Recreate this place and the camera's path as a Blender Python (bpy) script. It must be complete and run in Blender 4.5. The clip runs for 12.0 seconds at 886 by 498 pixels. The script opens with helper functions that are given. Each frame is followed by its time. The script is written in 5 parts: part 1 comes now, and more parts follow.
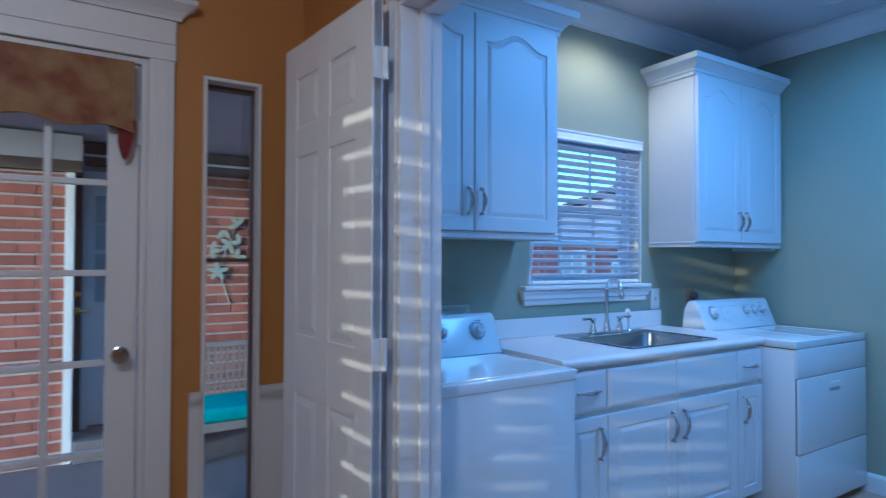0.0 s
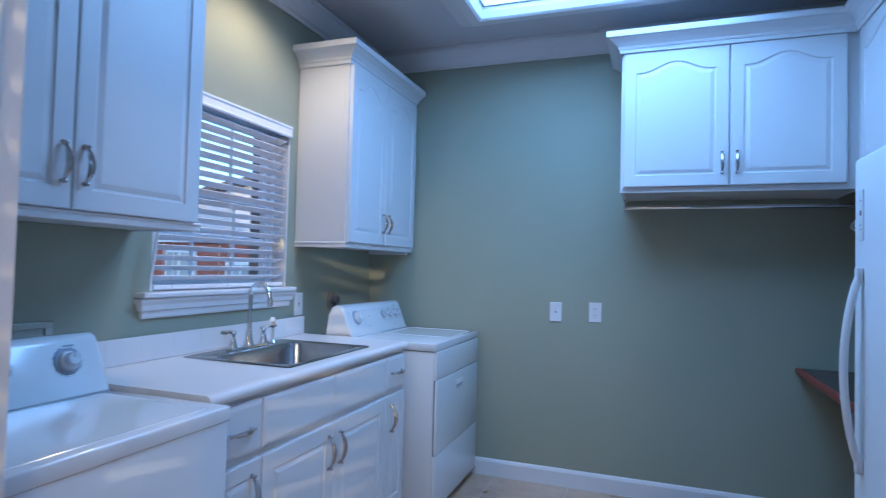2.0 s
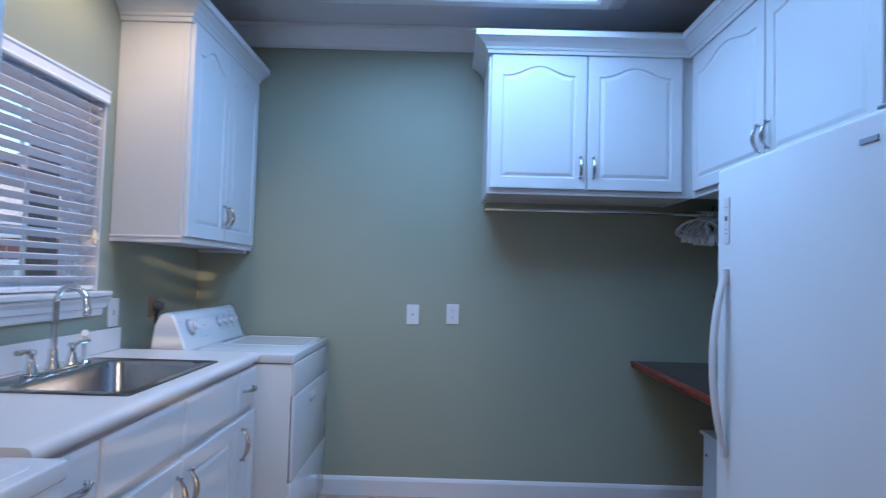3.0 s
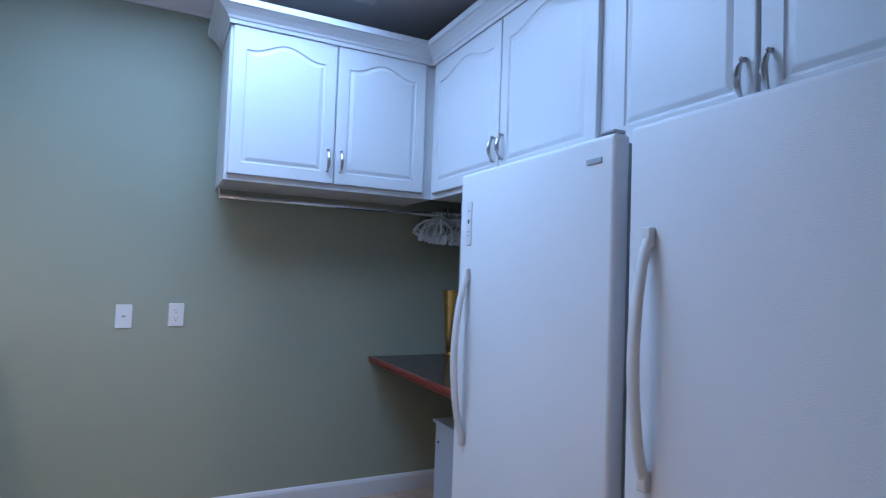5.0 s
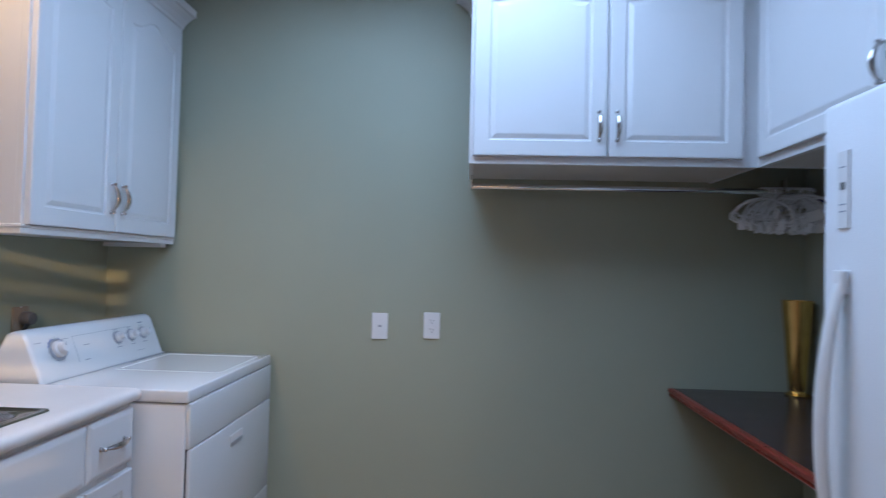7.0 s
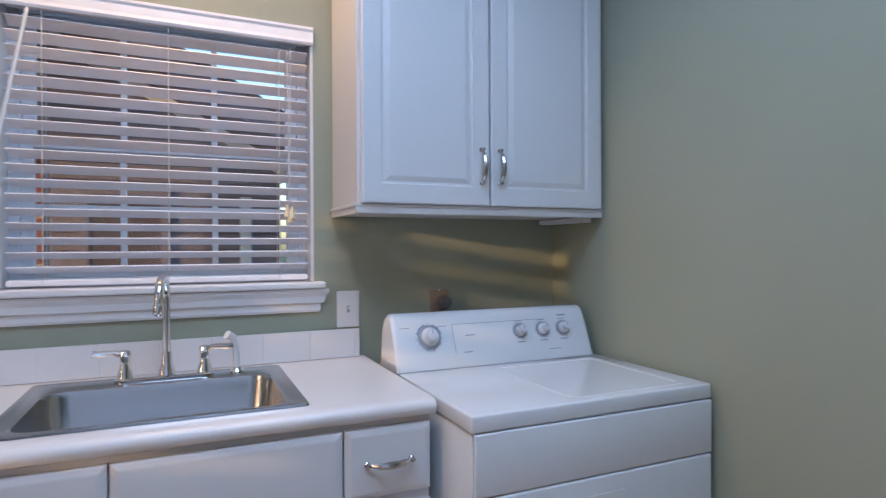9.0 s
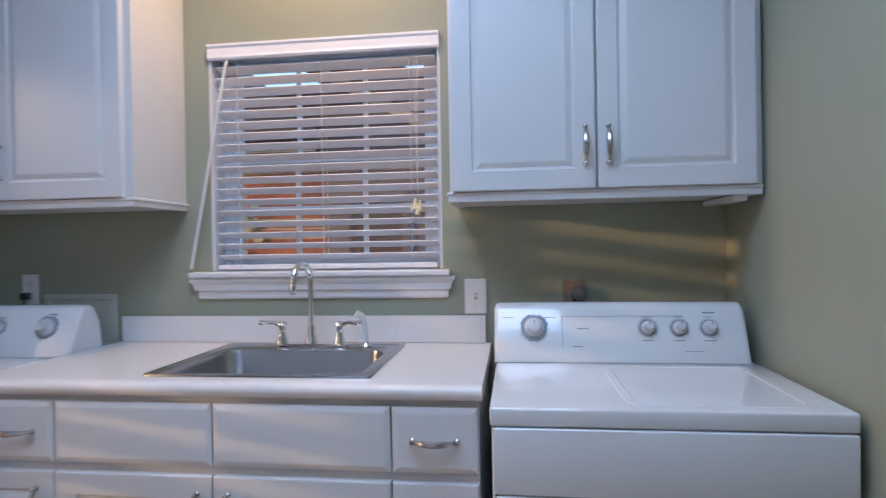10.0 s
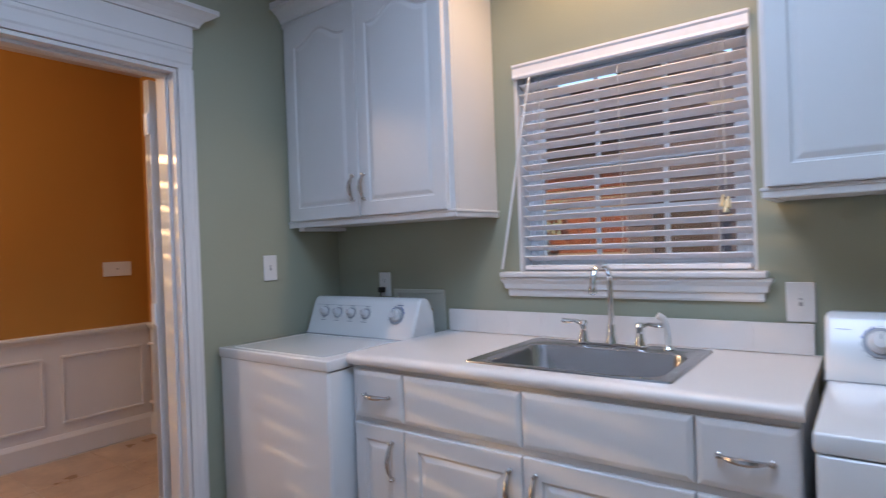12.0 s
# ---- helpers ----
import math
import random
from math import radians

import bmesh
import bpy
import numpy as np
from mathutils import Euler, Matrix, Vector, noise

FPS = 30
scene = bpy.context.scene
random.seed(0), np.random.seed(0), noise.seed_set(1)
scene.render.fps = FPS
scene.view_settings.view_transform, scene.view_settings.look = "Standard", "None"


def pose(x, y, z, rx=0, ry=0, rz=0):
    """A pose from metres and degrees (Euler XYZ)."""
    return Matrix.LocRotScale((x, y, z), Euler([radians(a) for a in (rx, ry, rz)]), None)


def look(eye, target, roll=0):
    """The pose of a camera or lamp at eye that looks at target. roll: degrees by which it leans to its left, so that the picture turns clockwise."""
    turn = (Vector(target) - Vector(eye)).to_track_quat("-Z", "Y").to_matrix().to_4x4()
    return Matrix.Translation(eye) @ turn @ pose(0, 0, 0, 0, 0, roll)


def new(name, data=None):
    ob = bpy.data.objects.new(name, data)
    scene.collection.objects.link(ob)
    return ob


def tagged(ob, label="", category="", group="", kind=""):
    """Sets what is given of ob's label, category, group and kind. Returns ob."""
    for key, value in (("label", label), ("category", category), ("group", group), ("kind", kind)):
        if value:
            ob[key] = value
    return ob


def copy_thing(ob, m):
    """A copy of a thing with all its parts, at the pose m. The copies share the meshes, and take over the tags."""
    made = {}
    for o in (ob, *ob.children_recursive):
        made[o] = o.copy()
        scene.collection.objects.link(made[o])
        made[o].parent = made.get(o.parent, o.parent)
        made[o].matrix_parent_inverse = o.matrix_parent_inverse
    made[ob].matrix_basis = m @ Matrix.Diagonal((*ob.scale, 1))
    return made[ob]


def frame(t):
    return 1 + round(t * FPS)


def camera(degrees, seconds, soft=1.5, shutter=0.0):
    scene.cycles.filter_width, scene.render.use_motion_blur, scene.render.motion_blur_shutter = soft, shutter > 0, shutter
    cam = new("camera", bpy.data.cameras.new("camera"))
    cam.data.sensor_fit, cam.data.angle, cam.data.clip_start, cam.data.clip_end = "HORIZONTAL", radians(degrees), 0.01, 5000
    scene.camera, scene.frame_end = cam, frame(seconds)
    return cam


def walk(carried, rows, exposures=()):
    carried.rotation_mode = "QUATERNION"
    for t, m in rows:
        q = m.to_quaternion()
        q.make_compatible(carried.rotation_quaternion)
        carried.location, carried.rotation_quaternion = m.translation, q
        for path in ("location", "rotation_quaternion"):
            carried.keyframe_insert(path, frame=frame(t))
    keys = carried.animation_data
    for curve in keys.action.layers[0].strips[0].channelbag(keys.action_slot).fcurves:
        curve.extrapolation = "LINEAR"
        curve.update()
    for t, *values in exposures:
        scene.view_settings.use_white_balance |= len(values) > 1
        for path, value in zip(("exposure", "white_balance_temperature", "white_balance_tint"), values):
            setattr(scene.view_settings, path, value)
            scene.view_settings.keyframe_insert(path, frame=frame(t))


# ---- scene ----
cam = camera(75.2, 12.0, soft=1.2, shutter=0.35)
PATH = [
    (0, (-3.825, -2.321, 1.312), (-2.769, -0.622, 1.35), 0.2),
    (0.5, (-3.73, -2.09, 1.305), (-2.405, -0.592, 1.352), 0.4),
    (1, (-3.678, -2.001, 1.316), (-2.093, -0.782, 1.363), 0.9),
    (1.5, (-3.647, -1.937, 1.305), (-1.885, -0.992, 1.365), 1.1),
    (2, (-3.561, -1.831, 1.304), (-1.683, -1.146, 1.366), 1.5),
    (2.5, (-3.458, -1.682, 1.311), (-1.496, -1.3, 1.379), 1.6),
    (3, (-3.392, -1.471, 1.287), (-1.394, -1.456, 1.375), 1.6),
    (3.5, (-3.316, -1.443, 1.304), (-1.331, -1.672, 1.388), 2.0),
    (5.5, (-3.187, -1.396, 1.313), (-1.436, -2.358, 1.404), 2.0),
    (6, (-3.041, -1.499, 1.336), (-1.17, -2.201, 1.409), 1.8),
    (6.5, (-2.825, -1.558, 1.326), (-0.849, -1.863, 1.394), 1.6),
    (7, (-2.586, -1.683, 1.326), (-0.589, -1.584, 1.383), 1.4),
    (7.5, (-2.313, -1.787, 1.323), (-0.413, -1.163, 1.362), 1.3),
    (9.5, (-1.03, -2.0, 1.28), (-0.738, -0.022, 1.265), -0.7),
    (10, (-0.715, -2.051, 1.264), (-0.959, -0.066, 1.249), -1.0),
    (10.5, (-0.526, -2.103, 1.235), (-1.172, -0.21, 1.24), -1.4),
    (11, (-0.502, -2.153, 1.248), (-1.336, -0.335, 1.245), -1.6),
    (11.5, (-0.545, -2.148, 1.253), (-1.534, -0.409, 1.254), -1.7),
    (12, (-0.673, -2.112, 1.293), (-1.865, -0.507, 1.284), -2.1),
]
walk(cam, [(t, look(eye, target, roll)) for t, eye, target, roll in PATH], [
    (0.0, -0.15, 3390, 0), (1.0, 0.0, 3680, 3), (2.0, 0.0, 4040, 6), (3.5, 0.0, 4480, 9), (5.5, 0.15, 4720, 12), (7.0, 0.06, 5080, 12), (9.5, 0.02, 5340, 14), (12.0, 0.09, 5490, 14)])
SKY, SUN, CAN, HALL, PANEL_POWER = 0.62, 3.4, 38.0, 50.0, 7.5
SLAT_TILT, LOUVRE = 23.0, 66.0
SUN_DIR = (0.885, 0.42, -0.135)
world = bpy.data.worlds.new("world")
scene.world = world
world.use_nodes = True
wn = world.node_tree
sky = wn.nodes.new("ShaderNodeTexSky")
sky.sky_type, sky.sun_disc = "NISHITA", False
sky.sun_elevation, sky.sun_rotation = radians(8), radians(245)
sky.air_density, sky.dust_density = 1.0, 1.5
wn.links.new(sky.outputs[0], wn.nodes["Background"].inputs[0])
wn.nodes["Background"].inputs[1].default_value = SKY
sun = new("sun", bpy.data.lights.new("sun", "SUN"))
sun.data.energy, sun.data.angle, sun.data.color = SUN, radians(0.6), (1.0, 0.58, 0.22)
sun.rotation_mode = "QUATERNION"
sun.rotation_quaternion = Vector(SUN_DIR).to_track_quat("-Z", "Y")


def lamp(name, kind, place, energy, color, size=0.1, aim=(0, 0, -1), spot=120):
    ob = new(name, bpy.data.lights.new(name, kind))
    ob.data.energy, ob.data.color = energy, color
    if kind == "SPOT":
        ob.data.spot_size, ob.data.spot_blend, ob.data.shadow_soft_size = radians(spot), 0.7, size
    elif kind == "POINT":
        ob.data.shadow_soft_size = size
    ob.location = place
    ob.rotation_mode = "QUATERNION"
    ob.rotation_quaternion = Vector(aim).to_track_quat("-Z", "Y")
    return ob


lamp("sink_downlight_lamp", "SPOT", (-1.42, -0.34, 2.70), CAN, (1.0, 0.58, 0.24), 0.05, spot=140)
# warm fill for the hall, an added source that stays out of view
lamp("hall_fill_lamp", "POINT", (-4.4, -2.25, 2.38), HALL, (1.0, 0.66, 0.36), 0.12)

# ---- materials ----


def mat(name, base, rough=0.5, metal=0.0, var=0.06, scale=6.0, fine=0.0, fscale=200.0, bump=0.0, bscale=60.0, coat=0.0, spec=0.5,
        base2=None, rvar=0.08, island=False, stretch=(1, 1, 1)):
    m = bpy.data.materials.new(name)
    m.use_nodes = True
    n, l = m.node_tree.nodes, m.node_tree.links
    b = n["Principled BSDF"]
    b.inputs["Metallic"].default_value = metal
    b.inputs["Coat Weight"].default_value = coat
    b.inputs["Specular IOR Level"].default_value = spec
    geo = n.new("ShaderNodeNewGeometry")
    mp = n.new("ShaderNodeMapping")
    mp.inputs["Scale"].default_value = stretch
    l.new(geo.outputs["Position"], mp.inputs["Vector"])
    t1 = n.new("ShaderNodeTexNoise")
    t1.inputs["Scale"].default_value, t1.inputs["Detail"].default_value = scale, 5
    l.new(mp.outputs[0], t1.inputs["Vector"])
    ramp = n.new("ShaderNodeValToRGB")
    lo = base2 if base2 else tuple(c * (1 - var) for c in base)
    hi = base if base2 else tuple(min(1, c * (1 + var)) for c in base)
    ramp.color_ramp.elements[0].color, ramp.color_ramp.elements[1].color = (*lo, 1), (*hi, 1)
    ramp.color_ramp.elements[0].position, ramp.color_ramp.elements[1].position = 0.3, 0.7
    l.new(t1.outputs["Fac"], ramp.inputs["Fac"])
    out = ramp.outputs["Color"]
    t2 = n.new("ShaderNodeTexNoise")
    t2.inputs["Scale"].default_value, t2.inputs["Detail"].default_value = fscale, 3
    l.new(mp.outputs[0], t2.inputs["Vector"])
    if fine or island:
        mix = n.new("ShaderNodeMix")
        mix.data_type, mix.blend_type = "RGBA", "MULTIPLY"
        mix.inputs["Factor"].default_value = 1
        mr = n.new("ShaderNodeMapRange")
        amt = max(fine, 0.25 if island else 0)
        mr.inputs["To Min"].default_value, mr.inputs["To Max"].default_value = 1 - amt, 1 + amt
        if island:
            oi = n.new("ShaderNodeObjectInfo")
            l.new(oi.outputs["Random"], mr.inputs["Value"])
        else:
            mr.inputs["From Min"].default_value, mr.inputs["From Max"].default_value = 0.3, 0.7
            l.new(t2.outputs["Fac"], mr.inputs["Value"])
        l.new(out, mix.inputs["A"])
        l.new(mr.outputs[0], mix.inputs["B"])
        out = mix.outputs["Result"]
    l.new(out, b.inputs["Base Color"])
    rr = n.new("ShaderNodeMapRange")
    rr.inputs["To Min"].default_value, rr.inputs["To Max"].default_value = max(0.02, rough - rvar), min(1, rough + rvar)
    l.new(t1.outputs["Fac"], rr.inputs["Value"])
    l.new(rr.outputs[0], b.inputs["Roughness"])
    if bump:
        t3 = n.new("ShaderNodeTexNoise")
        t3.inputs["Scale"].default_value, t3.inputs["Detail"].default_value = bscale, 4
        l.new(mp.outputs[0], t3.inputs["Vector"])
        bp = n.new("ShaderNodeBump")
        bp.inputs["Strength"].default_value, bp.inputs["Distance"].default_value = bump, 0.002
        l.new(t3.outputs["Fac"], bp.inputs["Height"])
        l.new(bp.outputs[0], b.inputs["Normal"])
    return m


def glass(name, tint=(1, 1, 1), rough=0.0):
    m = bpy.data.materials.new(name)
    m.use_nodes = True
    n, l = m.node_tree.nodes, m.node_tree.links
    n.remove(n["Principled BSDF"])
    tr, gl, mx, lw = (n.new("ShaderNode" + k) for k in ("BsdfTransparent", "BsdfGlossy", "MixShader", "LayerWeight"))
    pw, fr = n.new("ShaderNodeMath"), n.new("ShaderNodeMath")
    tr.inputs[0].default_value = (*tint, 1)
    gl.inputs["Roughness"].default_value = rough
    lw.inputs["Blend"].default_value = 0.5
    pw.operation, fr.operation = "POWER", "MULTIPLY_ADD"
    pw.inputs[1].default_value = 5.0
    fr.inputs[1].default_value, fr.inputs[2].default_value = 0.95, 0.04
    l.new(lw.outputs["Facing"], pw.inputs[0])
    l.new(pw.outputs[0], fr.inputs[0])
    l.new(fr.outputs[0], mx.inputs[0])
    l.new(tr.outputs[0], mx.inputs[1])
    l.new(gl.outputs[0], mx.inputs[2])
    l.new(mx.outputs[0], n["Material Output"].inputs[0])
    return m


def glow(name, color, strength):
    m = bpy.data.materials.new(name)
    m.use_nodes = True
    b = m.node_tree.nodes["Principled BSDF"]
    b.inputs["Base Color"].default_value = (0.8, 0.8, 0.8, 1)
    b.inputs["Emission Color"].default_value = (*color, 1)
    b.inputs["Emission Strength"].default_value = strength
    return m


GREEN = mat("sage_green_paint", (0.31, 0.325, 0.245), 0.55, var=0.03, scale=1.5, fine=0.015, bump=0.25, bscale=220)
OCHRE = mat("ochre_paint", (0.40, 0.185, 0.022), 0.6, var=0.05, scale=1.2, bump=0.2, bscale=200)
CEIL = mat("ceiling_paint", (0.57, 0.545, 0.56), 0.9, var=0.02, scale=2, bump=0.2, bscale=260)
TRIM = mat("white_trim_paint", (0.68, 0.67, 0.67), 0.38, var=0.02, scale=4, bump=0.08, bscale=90)
CAB = mat("white_thermofoil", (0.64, 0.64, 0.645), 0.36, var=0.015, scale=3, bump=0.05, bscale=160)
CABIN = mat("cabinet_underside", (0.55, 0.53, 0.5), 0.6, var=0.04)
ENAMEL = mat("white_enamel", (0.69, 0.70, 0.71), 0.11, var=0.012, scale=5, coat=0.5, bump=0.02, bscale=25, rvar=0.02)
FRIDGE = mat("textured_white_steel", (0.74, 0.75, 0.77), 0.36, var=0.015, scale=3, bump=0.35, bscale=420)
PLASTIC = mat("white_plastic", (0.69, 0.69, 0.69), 0.35, var=0.02)
GREYP = mat("grey_plastic", (0.33, 0.34, 0.36), 0.4, var=0.03)
DARK = mat("dark_rubber", (0.02, 0.02, 0.022), 0.5, var=0.1)
# near-black that paints the shade inside the machine seams
GAP = mat("shadow_gap_grey", (0.06, 0.06, 0.065), 0.7, var=0.1)
BLUEP = mat("navy_plastic", (0.02, 0.05, 0.2), 0.4, var=0.03)
PRINTG = mat("grey_print", (0.25, 0.28, 0.33), 0.5, var=0.02)
PRINTB = mat("blue_print", (0.03, 0.10, 0.42), 0.5, var=0.02)
LAMIN = mat("pale_laminate", (0.69, 0.66, 0.64), 0.30, var=0.012, scale=9, fine=0.02, fscale=260, rvar=0.015)
TILEW = mat("white_wall_tile", (0.72, 0.70, 0.69), 0.2, var=0.02, scale=8)
GROUT = mat("grout", (0.60, 0.57, 0.54), 0.9, var=0.06, scale=30)
STEEL = mat("brushed_steel", (0.48, 0.48, 0.49), 0.22, 1.0, var=0.015, scale=4, rvar=0.015)
CHROME = mat("chrome", (0.78, 0.79, 0.8), 0.07, 1.0, var=0.02, rvar=0.03)
NICKEL = mat("satin_nickel", (0.48, 0.46, 0.45), 0.24, 1.0, var=0.05, scale=40)
BRASS = mat("polished_brass", (0.62, 0.40, 0.12), 0.2, 1.0, var=0.12, scale=30, rvar=0.08)
DESKT = mat("dark_desk_laminate", (0.035, 0.022, 0.022), 0.22, var=0.2, scale=4, stretch=(6, 1, 1))
MAHOG = mat("mahogany_edge", (0.22, 0.035, 0.018), 0.3, base2=(0.12, 0.018, 0.012), scale=10, stretch=(8, 1, 8))
GREYM = mat("grey_metal", (0.36, 0.40, 0.45), 0.42, var=0.04)
FLOORT = mat("beige_travertine", (0.54, 0.40, 0.275), 0.3, base2=(0.35, 0.235, 0.15), scale=4.5, fine=0.06, fscale=30, bump=0.06, bscale=14)
SLATM = mat("white_blind_slat", (0.84, 0.81, 0.82), 0.4, var=0.02, scale=30)
CORD = mat("white_cord", (0.62, 0.6, 0.57), 0.9, var=0.05)
TASSEL = mat("cream_tassel", (0.62, 0.55, 0.36), 0.4, var=0.05)
VINYL = mat("white_vinyl", (0.70, 0.72, 0.75), 0.35, var=0.02)
GLASS = glass("window_glass", (0.93, 0.95, 0.96))
BRICK = mat("red_brick", (0.31, 0.115, 0.078), 0.85, base2=(0.23, 0.082, 0.06), scale=9, island=True, bump=0.7, bscale=120)
MORTAR = mat("pale_mortar", (0.42, 0.36, 0.34), 0.95, var=0.08, scale=40, bump=0.5, bscale=200)
SOFFIT = mat("porch_soffit", (0.52, 0.48, 0.53), 0.8, var=0.04)
FASCIA = mat("white_fascia", (0.72, 0.71, 0.73), 0.6, var=0.03)
GABLE = mat("dusky_mauve_siding", (0.20, 0.165, 0.19), 0.85, var=0.06)
SHINGLE = mat("grey_brown_shingle", (0.13, 0.10, 0.095), 0.95, base2=(0.08, 0.065, 0.06), scale=14, fine=0.2, fscale=90, bump=0.6, bscale=50)
PAVE = mat("patio_slab", (0.20, 0.18, 0.185), 0.85, base2=(0.15, 0.135, 0.14), scale=3, fine=0.08, fscale=120, bump=0.4, bscale=90)
LAWN = mat("lawn", (0.07, 0.10, 0.035), 0.95, base2=(0.045, 0.06, 0.025), scale=5, fine=0.3, fscale=60)
TURQ = mat("turquoise_fabric", (0.03, 0.36, 0.40), 0.9, base2=(0.02, 0.26, 0.33), scale=20, bump=0.4, bscale=300)
WICKER = mat("grey_wicker", (0.22, 0.20, 0.20), 0.8, var=0.15, scale=40)
WHITEM = mat("pale_metal_decor", (0.36, 0.40, 0.35), 0.5, var=0.06, scale=30)
VALFAB = mat("floral_valance_fabric", (0.33, 0.22, 0.09), 0.95, base2=(0.17, 0.055, 0.03), scale=11, fine=0.1, fscale=300, bump=0.4, bscale=500)
REDFAB = mat("dark_red_lining", (0.16, 0.02, 0.02), 0.9, var=0.1)
WOODD = mat("brown_door", (0.10, 0.07, 0.06), 0.5, var=0.1)
PANEL = glow("lit_ceiling_diffuser", (0.66, 0.82, 1.0), PANEL_POWER)
# glow of the globe added around the hall fill
HALLGLOW = glow("added_hall_globe", (1.0, 0.75, 0.45), 4)
CANGLOW = glow("lit_downlight_bulb", (1.0, 0.72, 0.4), 12)

# ---- mesh tools ----


def bm_new():
    return bmesh.new()


def where(ob):
    v = Vector((0, 0, 0))
    while ob:
        v, ob = v + ob.location, ob.parent
    return v


def part(name, bm, material, parent=None, label="", smooth=False):
    off = where(parent)
    bmesh.ops.recalc_face_normals(bm, faces=bm.faces)
    me = bpy.data.meshes.new(name)
    bmesh.ops.translate(bm, verts=bm.verts, vec=-off)
    if smooth:
        for f in bm.faces:
            f.smooth = True
        for e in bm.edges:
            if len(e.link_faces) == 2 and e.calc_face_angle(0) > 0.6:
                e.smooth = False
    bm.to_mesh(me)
    bm.free()
    me.materials.append(material)
    ob = new(name, me)
    ob.parent = parent
    if label:
        ob["label"] = label
    return ob


def thing(name, base, label, category, group=""):
    ob = new(name)
    ob.location = base
    return tagged(ob, label, category, group)


def structure(name, bm, material, label, category="", smooth=False):
    return tagged(part(name, bm, material, smooth=smooth), label, category or name.split("_")[0], kind="structure")


def box(bm, x0, x1, y0, y1, z0, z1, bevel=0.0, seg=2):
    r = bmesh.ops.create_cube(bm, size=1.0, matrix=Matrix.Translation(((x0 + x1) / 2, (y0 + y1) / 2, (z0 + z1) / 2)) @ Matrix.Diagonal((abs(x1 - x0), abs(y1 - y0), abs(z1 - z0), 1)))
    if bevel:
        es = list({e for v in r["verts"] for e in v.link_edges})
        bmesh.ops.bevel(bm, geom=es, offset=bevel, segments=seg, affect="EDGES", profile=0.5)
    return bm


def rings(bm, loops, close_first=True, close_last=True, wrap=True):
    made = [[bm.verts.new(p) for p in loop] for loop in loops]
    n = len(made[0])
    for a, b in zip(made, made[1:]):
        for i in range(n if wrap else n - 1):
            j = (i + 1) % n
            bm.faces.new((a[i], a[j], b[j], b[i]))
    if close_first:
        bm.faces.new(made[0][::-1])
    if close_last:
        bm.faces.new(made[-1])
    return bm


def tube(bm, pts, radii, n=10):
    pts = [Vector(p) for p in pts]
    if not hasattr(radii, "__len__"):
        radii = [radii] * len(pts)
    loops, up = [], None
    for i, p in enumerate(pts):
        d = (pts[min(i + 1, len(pts) - 1)] - pts[max(i - 1, 0)]).normalized()
        if up is None:
            up = Vector((0, 0, 1)) if abs(d.z) < 0.9 else Vector((1, 0, 0))
        side = d.cross(up).normalized()
        up = side.cross(d).normalized()
        loops.append([p + (side * math.cos(a) + up * math.sin(a)) * radii[i] for a in (2 * math.pi * k / n for k in range(n))])
    return rings(bm, loops)


def lathe(bm, m, profile, n=24):
    return rings(bm, [[m @ Vector((r * math.cos(2 * math.pi * k / n), r * math.sin(2 * math.pi * k / n), z)) for k in range(n)] for r, z in profile])


def moulding(bm, path, profile, side=1, closed=False):
    pts, n = [Vector(p) for p in path], len(path)
    loops = []
    for i, p in enumerate(pts):
        a = (p - pts[i - 1]).normalized() if i or closed else (pts[1] - p).normalized()
        b = (pts[(i + 1) % n] - p).normalized() if i < n - 1 or closed else a
        na, nb = Vector((-a.y, a.x)) * side, Vector((-b.y, b.x)) * side
        m = (na + nb).normalized()
        m = m / max(0.3, m.dot(na))
        loops.append([(p.x + m.x * o, p.y + m.y * o, z) for o, z in profile])
    if closed:
        loops.append(loops[0])
    return rings(bm, loops, not closed, not closed)


def prism(bm, outline, m, depth):
    """A flat outline in the frame m, given depth along its z."""
    return rings(bm, [[m @ Vector((x, y, 0)) for x, y in outline], [m @ Vector((x, y, depth)) for x, y in outline]])


def frame_of(origin, u, out):
    """u runs along the face, z is up, out leaves it."""
    u, o = Vector(u), Vector(out)
    m = Matrix((u, Vector((0, 0, 1)), o)).transposed().to_4x4()
    m.translation = origin
    return m


def wall_boxes(bm, axis, at, thick, a0, a1, z0, z1, holes):
    cuts = sorted({a0, a1, *[h[0] for h in holes], *[h[1] for h in holes]})
    for s, e in zip(cuts, cuts[1:]):
        spans, zz = [], z0
        for h in sorted((h for h in holes if h[0] <= s and h[1] >= e), key=lambda h: h[2]):
            spans.append((zz, h[2]))
            zz = h[3]
        spans.append((zz, z1))
        for q0, q1 in spans:
            if q1 - q0 > 1e-4:
                if axis == "y":
                    box(bm, s, e, min(at, at + thick), max(at, at + thick), q0, q1)
                else:
                    box(bm, min(at, at + thick), max(at, at + thick), s, e, q0, q1)
    bmesh.ops.remove_doubles(bm, verts=bm.verts, dist=1e-5)
    return bm


# ---- the shell ----
H = 2.74
WX = -2.928
SY = -3.14
WIN = (-1.846, -0.968, 1.163, 2.032)
b = wall_boxes(bm_new(), "y", 0.0, 0.16, WX - 0.06, 0.14, 0, H, [WIN])
structure("wall_north", b, GREEN, "sage green painted plaster wall round the laundry window")
b = wall_boxes(bm_new(), "x", 0.0, 0.14, SY, 0.0, 0, H, [])
structure("wall_east", b, GREEN, "plain sage green painted plaster wall")
b = wall_boxes(bm_new(), "y", SY, -0.14, WX, 0.14, 0, H, [])
structure("wall_south", b, GREEN, "sage green painted wall behind the freezers")
